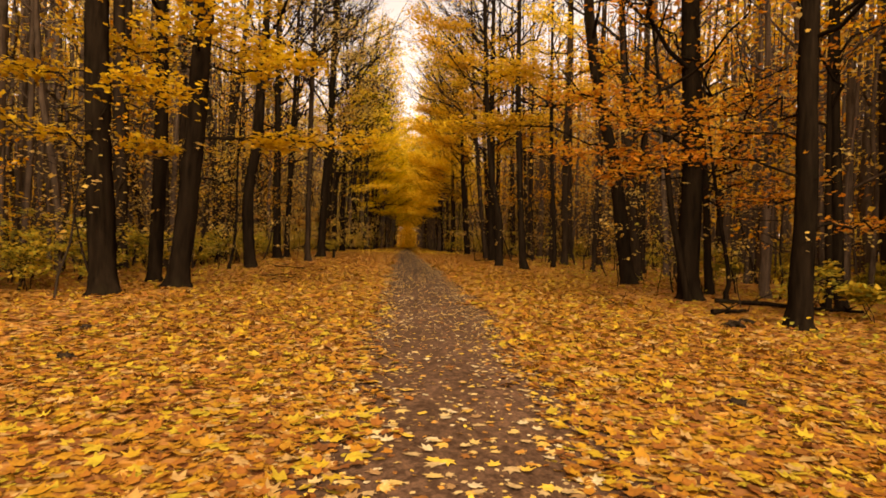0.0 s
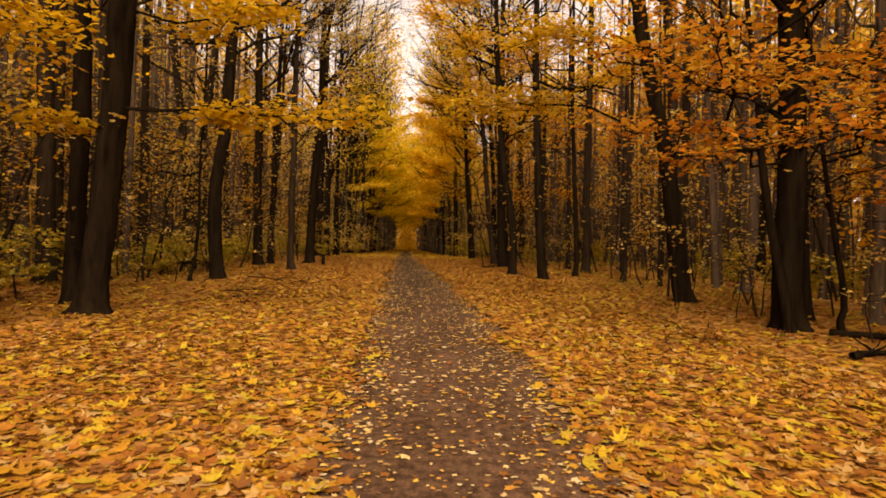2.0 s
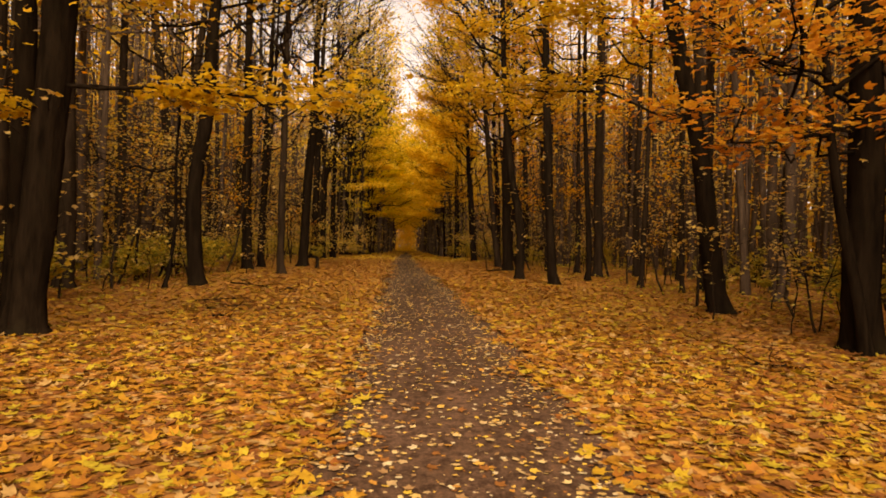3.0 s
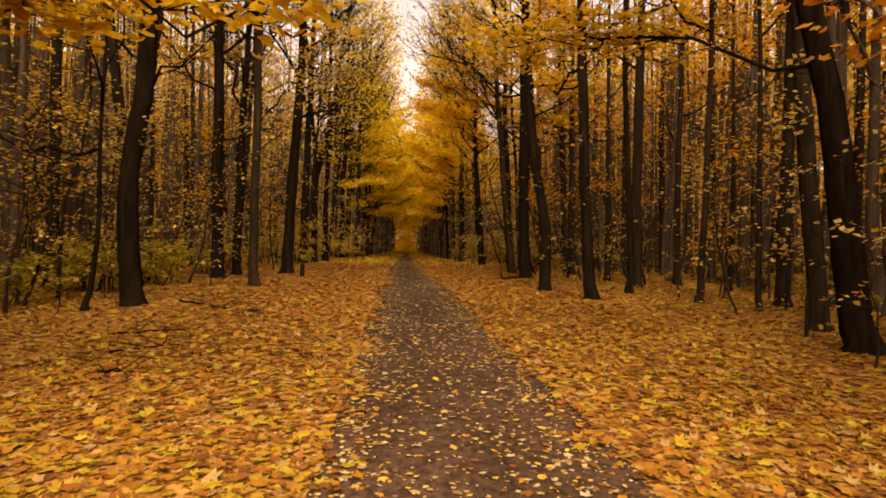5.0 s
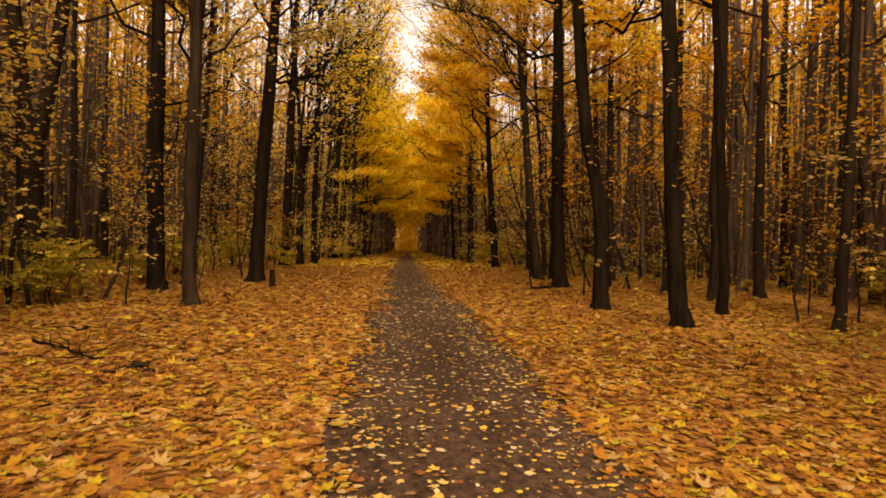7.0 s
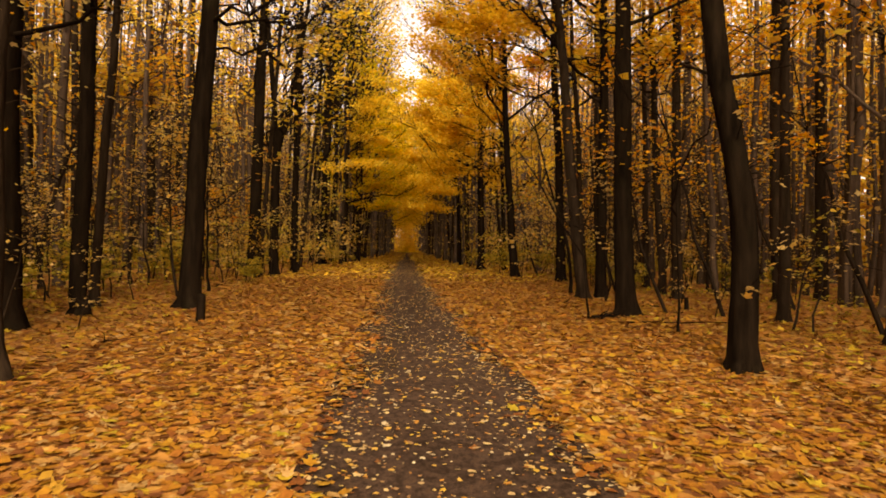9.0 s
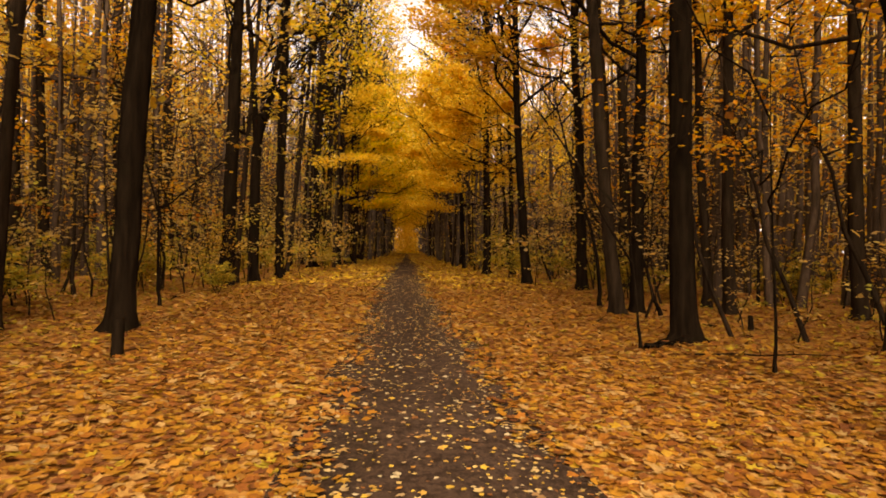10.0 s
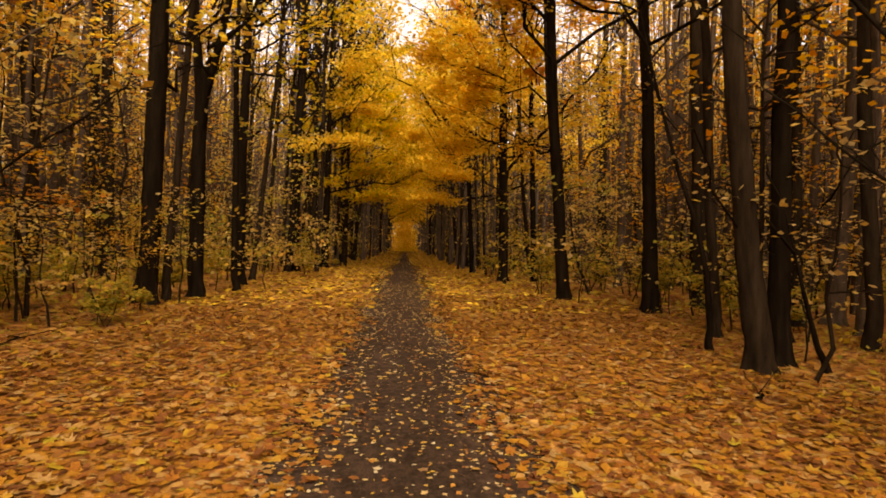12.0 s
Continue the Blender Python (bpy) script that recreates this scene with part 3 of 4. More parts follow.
tree(-4.8, 33.2, 0.44, 0.040, -0.03, 2.8, foliage=700, leaf=M_FADED, bare=0.5, size=0.17, label="maple with dark bark, spreading roots and bare limbs",
     extra=[(8.6, 10, 3.4, 0.6), (10.0, 345, 3.6, 0.6), (11.4, 20, 3.2, 0.7), (6.6, 60, 2.6, 0.9)])
tree(-6.2, 21.0, 0.11, 0.027, 0.08, 1.6, height=8, low=3.0, foliage=200, leaf=M_DULL, label="thin crooked young maple")
tree(-8.0, 19.7, 0.39, -0.018, foliage=700, leaf=M_DULL, label=DARK)
tree(-9.8, 26.2, 0.35, -0.029, foliage=1900, leaf=M_FADED, label=DARK)
tree(-9.2, 31.1, 0.19, -0.019, foliage=500, leaf=M_DULL, label=DARK)
tree(-14.7, 43.7, 0.5, -0.017, foliage=900, leaf=M_DULL, label=DARK)
tree(-6.4, 31.9, 0.30, 0.038, foliage=1500, leaf=M_FADED, label=BARE)
tree(-10.9, 40.0, 0.31, -0.028, foliage=800, leaf=M_DULL, label=DARK)
tree(-5.75, 42.1, 0.44, 0.034, foliage=600, leaf=M_YELLOW, bare=0.45, label=BARE, extra=[(6.0, 10, 3.6, 1.2), (8.0, 330, 3.4, 1.2), (5.2, 50, 2.4, 0.8)])
tree(-5.45, 44.4, 0.38, 0.037, -0.13, 4.0, foliage=500, leaf=M_FADED, fork=5.5, bare=0.5, label="maple that forks high into two dark stems",
     extra=[(7.5, 15, 3.8, 1.2), (9.0, 345, 3.4, 1.1), (6.4, 300, 2.6, 0.9)])
tree(-4.45, 61.3, 0.40, 0.004, top=13.5, extra=[(3.4, 0, 2.8, 0.2), (5.0, 25, 2.8, 0.3), (6.5, 340, 3.0, 0.3), (8.5, 0, 3.0, 0.4)], low=3.6, limbs=14, foliage=9500, leaf=M_LIME, size=0.17, tilt=0.75, bare=0.1, reach=1.25, label="maple with a full yellow-green crown beside the path")
tree(-5.3, 48.0, 0.35, 0.0, foliage=500, leaf=M_LIME, label=DARK, extra=[(6.0, 0, 3.8, 1.0), (8.5, 20, 3.8, 1.1), (10.0, 340, 3.6, 0.9)])
tree(-5.2, 56.8, 0.42, 0.029, top=12.5, extra=[(5.0, 340, 3.4, 0.3), (7.0, 15, 3.6, 0.3), (8.8, 350, 3.4, 0.4)], low=4.5, limbs=10, foliage=4400, leaf=M_YELLOW, size=0.17, tilt=0.75, bare=0.1, reach=1.25,  label="maple with a bright yellow crown beside the path")
tree(-4.3, 69.0, 0.55, 0.02, low=3.0, limbs=12, foliage=4400, leaf=M_LIME, size=0.18, tilt=0.75, bare=0.1, reach=1.3, label="maple with a full yellow-green crown beside the path")
tree(-11.8, 47.9, 0.47, -0.053, foliage=900, leaf=M_DULL, label=DARK)
tree(-12.5, 53.3, 0.47, -0.018, foliage=900, leaf=M_DULL, label=DARK)
tree(-11.4, 52.0, 0.5, -0.027, foliage=900, leaf=M_DULL, label=DARK)
tree(-4.9, 46.1, 0.2, -0.016, foliage=1100, leaf=M_LIME, label=BARE)
tree(-5.4, 56.0, 0.3, 0.05, foliage=700, leaf=M_YELLOW, label=DARK)
tree(-12.6, 44.6, 0.35, -0.04, foliage=700, leaf=M_DULL, label=DARK)
tree(-8.4, 38.4, 0.11, 0.02, height=5.5, low=3.0, limbs=4, foliage=420, leaf=M_ORANGE, size=0.12, shape=SIMPLE, label="young maple with flat rust-brown boughs",
     extra=[(2.0, 0, 2.6, 0.03), (2.15, 22, 2.2, 0.04), (2.0, -22, 2.3, 0.03), (2.2, 180, 1.6, 0.06)])
tree(-5.3, 36.0, 0.07, -0.03, height=3.6, low=1.2, limbs=5, foliage=90, leaf=M_DULL, label="thin young maple with few leaves")

tree(4.28, 27.5, 0.33, -0.097, 0.2, 1.9, crook=0.2, foliage=2800, leaf=M_AMBER, bare=0.35, top=13, extra=[(8.6, 190, 2.8, 0.5), (10.0, 165, 3.0, 0.55), (11.5, 200, 2.8, 0.6)], label="maple with a bowed dark trunk and flared foot")
tree(5.0, 25.0, 0.32, -0.036, foliage=1500, leaf=M_AMBER, bare=0.4, label="straight maple with black bark and flared foot")
tree(6.69, 26.7, 0.21, -0.037, foliage=500, leaf=M_GOLD, label=DARK)
tree(7.8, 29.0, 0.37, -0.009, foliage=900, leaf=M_YELLOW, label=DARK)
tree(7.95, 24.9, 0.19, 0.005, foliage=500, leaf=M_YELLOW, label=DARK)
tree(6.75, 17.6, 0.41, -0.178, 0.12, 3.2, foliage=2700, leaf=M_BOUGH, size=0.14, shape=SIMPLE, label="leaning maple with dark bark and golden boughs",
     extra=[(4.3, 165, 4.4, 0.10), (5.6, 172, 3.8, 0.2)])
tree(6.65, 13.5, 0.48, -0.02, low=4.5, foliage=1700, leaf=M_ORANGE, size=0.14, shape=SIMPLE, label="thick maple with black bark and orange boughs",
     extra=[(2.9, 185, 3.0, 0.08), (3.5, 225, 3.4, 0.16), (2.9, 205, 3.0, 0.1), (2.5, 330, 2.6, 0.1), (4.2, 192, 3.2, 0.15), (3.0, 265, 2.8, 0.12)])
tree(6.45, 13.2, 0.17, -0.162, -0.06, 1.8, height=8, low=2.8, limbs=9, foliage=1000, leaf=M_ORANGE, size=0.14, shape=SIMPLE, label="slim leaning maple with orange leaves")
tree(7.6, 14.4, 0.2, -0.048, height=10, low=2.6, limbs=9, foliage=1000, leaf=M_ORANGE, size=0.14, shape=SIMPLE, label="slim maple with orange leaves")
tree(7.43, 13.3, 0.11, -0.162, height=7, low=1.8, limbs=8, foliage=700, leaf=M_ORANGE, size=0.14, shape=SIMPLE, label="thin leaning maple with orange leaves")
tree(6.83, 9.9, 0.36, -0.021, low=4.2, foliage=1600, leaf=M_ORANGE, size=0.12, shape=SIMPLE, label="maple with dark bark and rust-orange leaves",
     extra=[(2.6, 150, 2.6, 0.1), (1.7, 20, 2.2, 0.08), (3.2, 170, 2.6, 0.2), (2.2, 75, 2.8, 0.1), (3.8, 110, 2.8, 0.15)])
tree(8.9, 12.0, 0.16, -0.012, height=10, low=3, foliage=500, leaf=M_GOLD, size=0.15, label="slim maple with golden leaves")
tree(9.3, 12.1, 0.23, -0.026, foliage=700, leaf=M_GOLD, label=DARK)
tree(14.6, 17.1, 0.33, -0.044, foliage=900, leaf=M_YELLOW, label=DARK)
tree(16.0, 29.4, 0.37, 0.018, foliage=900, leaf=M_GOLD, label=DARK)
tree(9.6, 23.8, 0.35, 0.002, foliage=900, leaf=M_YELLOW, label=DARK)
tree(8.1, 20.4, 0.36, -0.078, foliage=900, leaf=M_YELLOW, label=DARK)
tree(8.6, 23.2, 0.15, -0.026, foliage=350, leaf=M_GOLD, label=DARK)
tree(11.4, 29.5, 0.19, -0.013, foliage=500, leaf=M_GOLD, label=DARK)
tree(4.75, 32.8, 0.41, -0.025, foliage=1300, leaf=M_YELLOW, size=0.18, label="thick straight maple with dark bark and flared roots")
tree(4.88, 36.4, 0.32, -0.108, -0.06, 3.1, crook=0.3, foliage=3400, pale=True, leaf=M_AMBER, label="leaning maple with paler brown bark",
     extra=[(6.6, 205, 2.6, 0.3), (7.6, 140, 2.6, 0.3), (8.6, 250, 2.4, 0.35), (9.4, 20, 2.4, 0.3)])
tree(5.62, 37.1, 0.31, -0.019, foliage=2800, leaf=M_AMBER, label=DARK, extra=[(6.9, 20, 2.6, 0.3), (8.0, 300, 2.4, 0.3), (9.0, 80, 2.4, 0.3)])
tree(4.95, 37.9, 0.11, -0.245, 0.15, 1.6, height=6.5, low=4.0, limbs=4, foliage=120, leaf=M_DULL, label="thin arching young maple")
tree(7.96, 44.1, 0.40, -0.043, foliage=900, leaf=M_GOLD, label="straight dark maple behind the first row")
tree(4.6, 45.4, 0.35, -0.069, top=14, foliage=7500, limbs=10, leaf=M_AMBER, low=4.5, size=0.16, bare=0.1, reach=1.15, label=DARK, extra=[(5.5, 175, 3.6, 0.5), (7.5, 190, 3.6, 0.6), (9.5, 170, 3.4, 0.6)])
tree(5.75, 42.1, 0.34, -0.056, top=15, foliage=4200, leaf=M_AMBER, size=0.15, bare=0.2, label=DARK, extra=[(7.0, 165, 2.6, 0.5), (8.6, 200, 2.8, 0.5), (10.4, 170, 2.8, 0.5), (9.5, 90, 2.2, 0.4), (11.5, 215, 2.6, 0.5)])
tree(4.1, 53.2, 0.41, -0.038, top=11, extra=[(4.2, 180, 2.6, 0.2), (6.0, 205, 3.0, 0.3), (7.5, 165, 3.0, 0.3), (5.2, 150, 2.8, 0.2), (9.0, 190, 2.8, 0.4), (6.6, 240, 2.8, 0.3)], low=3.6, limbs=16, foliage=10500, leaf=M_YELLOW, size=0.17, tilt=0.75, bare=0.05, reach=1.3, label="maple with a full bright yellow crown beside the path")
tree(3.6, 60.0, 0.27, -0.056, top=11, extra=[(3.4, 185, 2.4, 0.2), (5.0, 210, 2.6, 0.3), (6.5, 165, 2.8, 0.3), (8.5, 190, 2.8, 0.4)], low=3.6, limbs=14, foliage=9500, leaf=M_YELLOW, size=0.17, tilt=0.75, bare=0.05, reach=1.5, label="maple with a full bright yellow crown beside the path")
tree(5.5, 53.4, 0.26, -0.049, foliage=3000, leaf=M_GOLD, label=DARK)
tree(10.3, 59.0, 0.5, -0.008, foliage=900, leaf=M_GOLD, label=DARK)
tree(9.9, 35.3, 0.32, -0.015, foliage=900, leaf=M_YELLOW, label=DARK)
tree(12.2, 36.9, 0.32, -0.01, foliage=900, leaf=M_GOLD, label=DARK)
tree(7.9, 38.1, 0.25, -0.061, foliage=700, leaf=M_YELLOW, label=DARK)
tree(8.6, 41.0, 0.24, -0.039, foliage=700, leaf=M_GOLD, label=DARK)
tree(7.85, 36.9, 0.30, -0.026, foliage=800, leaf=M_YELLOW, label=DARK)
tree(10.3, 31.2, 0.29, -0.004, foliage=700, leaf=M_GOLD, label=DARK)
tree(14.2, 36.0, 0.29, -0.021, foliage=700, leaf=M_GOLD, label=DARK)
tree(16.8, 35.2, 0.44, -0.008, foliage=900, leaf=M_GOLD, label=DARK)
tree(7.9, 32.1, 0.24, -0.026, foliage=600, leaf=M_GOLD, label=DARK)
tree(4.8, 30.4, 0.045, -0.049, height=4.2, low=1.8, limbs=4, foliage=40, leaf=M_DULL, label="thin bare young maple stem")
tree(3.7, 32.1, 0.05, -0.107, height=2.2, low=1.2, limbs=3, foliage=10, leaf=M_DULL, label="thin bare leaning stem")
tree(6.0, 36.6, 0.09, -0.29, height=2.6, low=1.6, limbs=3, foliage=10, leaf=M_DULL, label="thin bare leaning stem")

# ---- the wood behind: ten kinds of tree, repeated ----
taken = [(o.location.x, o.location.y) for o in scene.objects if o.name.startswith("maple_tree")]
kinds = []
for i in range(10):
    x = (18 + 2.5 * i) * (1 if i % 2 else -1)
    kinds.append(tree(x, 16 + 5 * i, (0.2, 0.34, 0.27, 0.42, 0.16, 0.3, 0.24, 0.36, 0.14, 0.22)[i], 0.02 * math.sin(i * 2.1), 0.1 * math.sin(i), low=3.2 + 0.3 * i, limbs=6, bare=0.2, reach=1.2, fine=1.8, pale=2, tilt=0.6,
                      foliage=(520, 820)[i % 2], height=12.0 + 0.45 * i,
                      leaf=(M_GOLD, M_YELLOW, M_FADED, M_DULL, M_YELLOW, M_GOLD, M_FADED, M_YELLOW, M_GOLD, M_DULL)[i], size=0.17, label="forest maple deeper in the wood with golden leaves"))
    taken.append((x, 20 + 5 * i))


def free(x, y, gap):
    return all((x - a) ** 2 + (y - b) ** 2 > gap * gap for a, b in taken)


made = 0
for _ in range(6000):
    if made >= 150:
        break
    side = rng.choice((-1, 1))
    y = rng.uniform(-6, 100)
    near = 8.6 if y < 46 else 7.4 if y < 62 else 10.5
    x = side * (near + abs(rng.normal(0, 1)) * (9 if y < 60 else 7))
    if abs(x) > 32 or not free(x, y, 1.3):
        continue
    taken.append((x, y))
    made += 1
    # Left draws duller leaf colours in place of shade; the right is more golden.
    k = kinds[int(rng.choice(((3, 5, 9, 3, 7) if x < 0 else (1, 5, 7, 9, 5)) if y < 45 else (0, 2, 4, 6, 8)))]
    c = copy_thing(k, pose(x, y, float(ground_z(x, y)), 0, 0, rng.uniform(0, 360)))
    c.scale = (rng.uniform(0.85, 1.15) if y < 45 else rng.uniform(1.05, 1.45),) * 3

# the avenue further on: tall maples, with low bright ones at the path's edge
for x, y, le, m in ((4.95, 47.2, -0.09, M_LIME), (-5.75, 43.2, 0.07, M_LIME), (-5.4, 49.8, 0.09, M_LIME), (5.7, 55.0, -0.08, M_YELLOW), (5.75, 39.2, -0.08, M_LIME), (-6.7, 33.0, 0.05, M_FADED)):
    a = 180 if x > 0 else 0
    tree(x, y, 0.2, le, pale=1, low=9.0, limbs=6, height=19, tilt=0.6, top=18, foliage=900, leaf=m, size=0.14, bare=0.4, fine=1.5, label="slender maple with thin, nearly bare boughs",
         extra=[(9.2, a - 55, 3.4, 0.9), (10.6, a + 40, 4.4, 0.35), (12.0, a - 10, 3.0, 1.3), (13.6, a + 65, 4.0, 0.6), (15.0, a - 35, 3.6, 0.25)])
avenue = [tree(5.0 * s, 76 + 5 * i, 0.27, -0.03 * s, pale=1, low=3.0, limbs=19, height=23, tilt=0.8, foliage=5600, leaf=(M_YELLOW, M_LIME, M_YELLOW, M_LIME)[i], size=0.2, bare=0.0, reach=1.1, fine=0.5,
               label="tall maple with a bright yellow crown beside the path") for i, s in enumerate((1, -1, 1, -1))]
for i in range(24):
    s = -1 if i % 2 else 1
    y = 78 + 3.4 * i + rng.uniform(-1, 1)
    c = copy_thing(avenue[i % 4], pose(s * (rng.uniform(2.7, 3.9) if y > 96 else rng.uniform(4.2, 5.6)), y, float(ground_z(3.3, y)), 0, 0, rng.uniform(0, 360)))
    c.scale = (rng.uniform(0.95, 1.15),) * 3
for x, y, le, m in ((3.7, 69.5, -0.09, M_YELLOW), (-3.9, 73.0, 0.09, M_YELLOW)):
    a = 180 if x > 0 else 0
    tree(x, y, 0.27, le, pale=1, low=4.0, limbs=8, height=18, tilt=0.75, top=17, foliage=1500, leaf=m, size=0.19, bare=0.1, fine=0.7, label="maple arching over the path with a bright yellow crown",
         extra=[(7.0, a - 40, 3.2, 0.5), (9.0, a + 35, 3.4, 0.45), (10.5, a - 25, 3.4, 0.4), (12.0, a + 20, 3.2, 0.4), (13.5, a - 10, 2.8, 0.4), (15.0, a + 30, 2.2, 0.5)])
low_maple = [tree(3.9 * s, y, 0.11, -0.03 * s, pale=1, height=h, low=3.2, limbs=15, tilt=0.8, foliage=4600, leaf=m, size=0.165, bare=0.0, reach=1.2, fine=0.5,
                  label="young maple with a bright yellow crown at the path's edge") for s, y, h, m in ((1, 51.5, 10.5, M_YELLOW), (-1, 64.5, 10.0, M_LIME), (1, 57.0, 11.5, M_YELLOW))]
for i in range(26):
    s = -1 if i % 2 else 1
    y = 63 + 3.1 * i if i < 16 else 122 + 2.2 * (i - 16)
    x = s * rng.uniform(3.0, 3.8) if y < 118 else rng.uniform(-1.6, 1.6)
    c = copy_thing(low_maple[i % 3], pose(x, y, float(ground_z(x, y)), 0, 0, rng.uniform(0, 360)))
    c.scale = (rng.uniform(1.0, 1.35),) * 3

# ---- undergrowth ----
bush = [sapling(-9.8 - 1.1 * i, 9 + 3 * i, 0.8 + 0.25 * i, 560, M_SHRUB, stems=3, name="bush", label="low bush with yellow-green leaves under the trees", size=0.12, spread=0.5) for i in range(4)]
young = [sapling((8.6 + 1.3 * i) * (-1 if i % 2 else 1), 18 + 4 * i, 1.8 + 0.6 * i, 110 + 30 * i, (M_PALE, M_DULL, M_DULL, M_FADED, M_GOLD)[i], size=0.11, label="thin sapling with loose withered leaves") for i in range(5)]
for o in bush + young:
    o["group"] = "undergrowth"
for i in range(170):
    side = rng.choice((-1, 1))
    y = rng.uniform(5, 75)
    if side > 0 and y < 36 and rng.uniform() < 0.5:
        continue
    lo = 8.2 if y < 40 else 6.2
    x = side * (lo + abs(rng.normal(0, 1)) * 6)
    if not free(x, y, 0.6):
        continue
    c = copy_thing(young[int(rng.integers(5))], pose(x, y, float(ground_z(x, y)), 0, 0, rng.uniform(0, 360)))
    c.scale = (rng.uniform(0.7, 1.15),) * 3
for x, y, k in ((-8.3, 13.4, 2), (-7.6, 15.2, 3), (-9.4, 14.6, 3), (-9.0, 16.8, 2), (-7.4, 17.6, 1), (-10.4, 13.0, 3), (-7.5, 24.4, 2), (-6.9, 26.2, 1), (-7.9, 27.8, 3), (-8.6, 25.4, 2),
                (7.9, 11.3, 1), (8.6, 10.6, 0), (8.3, 15.8, 1), (-7.3, 33.9, 2), (-8.1, 35.6, 3), (-7.0, 38.2, 2), (-7.6, 40.4, 3), (7.4, 46.0, 3), (6.6, 49.4, 2)):
    c = copy_thing(bush[k], pose(x, y, float(ground_z(x, y)), 0, 0, rng.uniform(0, 360)))
    c.scale = (rng.uniform(0.95, 1.2),) * 3
for i in range(190):
    side = -1 if rng.uniform() < 0.62 else 1
    y = rng.uniform(6, 62)
    x = side * ((7.2 if side < 0 else 10.5) + abs(rng.normal(0, 1)) * 4.5)
    if not free(x, y, 0.6):
        continue
    c = copy_thing(bush[int(rng.integers(4))], pose(x, y, float(ground_z(x, y)), 0, 0, rng.uniform(0, 360)))
    c.scale = (rng.uniform(0.5, 1.0),) * 3


slim = [sapling((7.2 + 0.8 * i) * (-1 if i % 2 else 1), 19.5 + 5.5 * i, 5.0 + 1.1 * i, 230 + 40 * i, (M_FADED, M_DULL, M_GOLD, M_FADED)[i], size=0.12, spread=0.2, name="young_maple",
                label="tall slim understory maple with scattered leaves") for i in range(4)]
for i in range(105):
    side = rng.choice((-1, 1))
    y = rng.uniform(15, 62)
    if side > 0 and y < 44 and rng.uniform() < 0.65:
        continue
    x = side * rng.uniform(6.6 if y < 26 else 5.6, 14.0)
    if not free(x, y, 0.7):
        continue
    c = copy_thing(slim[i % 4], pose(x, y, float(ground_z(x, y)), 0, 0, rng.uniform(0, 360)))
    c.scale = (rng.uniform(0.7, 1.2),) * 3
wisp = [sapling((6.0 + 0.5 * i) * (-1 if i % 2 else 1), 16.5 + 7 * i, 2.0 + 0.5 * i, 70 + 20 * i, (M_FADED, M_PALE, M_SHRUB, M_PALE)[i], size=0.11, spread=0.3,
                label="wispy sapling with a few yellow leaves") for i in range(4)]
for i in range(120):
    side = rng.choice((-1, 1))
    y = rng.uniform(11, 60)
    if side > 0 and y < 36 and rng.uniform() < 0.5:
        continue
    x = side * rng.uniform(5.3 if y > 26 else 6.4, 9.0)
    if not free(x, y, 0.5):
        continue
    c = copy_thing(wisp[i % 4], pose(x, y, float(ground_z(x, y)), 0, 0, rng.uniform(0, 360)))
    c.scale = (rng.uniform(0.6, 1.2),) * 3

for i in range(110):
    side = rng.choice((-1, 1))
    y = rng.uniform(38, 80)
    x = side * rng.uniform(3.6 if y > 46 else 4.6, 8.0)
    c = copy_thing((bush[i % 4], wisp[i % 4], young[i % 5])[i % 3], pose(x, y, float(ground_z(x, y)), 0, 0, rng.uniform(0, 360)))
    c.scale = (rng.uniform(0.6, 1.0),) * 3

# ---- low plants between the trunks ----
def low_plants():
    n = 38000
    x, y = rng.choice((-1, 1), n) * rng.uniform(5.6, 17, n) - 2.0 * (np.arange(n) % 2), rng.uniform(2, 75, n)
    keep = (np.sin(0.8 * x + 0.35 * y) + np.sin(1.3 * y - 0.5 * x) + rng.normal(0, 0.5, n) + 0.2 * (np.abs(x) - 9) - 0.25 * (x > 0)) > 0.35
    keep &= (np.abs(x) > 5.5) | (y > 42)
    x, y = x[keep], y[keep]
    c = np.stack([x, y, ground_z(x, y) + rng.gamma(1.6, 0.07, len(x)) + 0.04], -1)
    tagged(new("low_plants", leaves("low_plants", c, rng.uniform(0.06, 0.13, len(x)), M_SHRUB, KITE, 0.5)), "low yellow-green plants between the trunks", "undergrowth", kind="stuff")


low_plants()

# ---- far woods on all sides ----
def crooked_stem(t, x, y, g, h, d, le):
    """One far stem: a slightly crooked, tapering tube with a fork or a few limbs."""
    u = np.array([-0.2, 1.4, 3.0, 4.8, 7.0, 9.6, h])
    w = np.cumsum(rng.normal(0, 0.075, (7, 2)), 0)
    p = np.stack([x + le * u + w[:, 0], y + w[:, 1], g + u], -1)
    t.add(p, d * np.array([0.62, 0.5, 0.47, 0.43, 0.38, 0.3, 0.06]), 6)
    for _ in range(3):
        k = int(rng.integers(2, 6))
        a, l = rng.uniform(0, 2 * math.pi), rng.uniform(0.6, 2.2)
        e = p[k] + np.array([math.cos(a), math.sin(a), rng.uniform(0.5, 1.6)]) * l
        t.add([p[k], (p[k] + e) / 2 + rng.normal(0, 0.08, 3), e], [d * 0.2, d * 0.14, 0.01], 4)


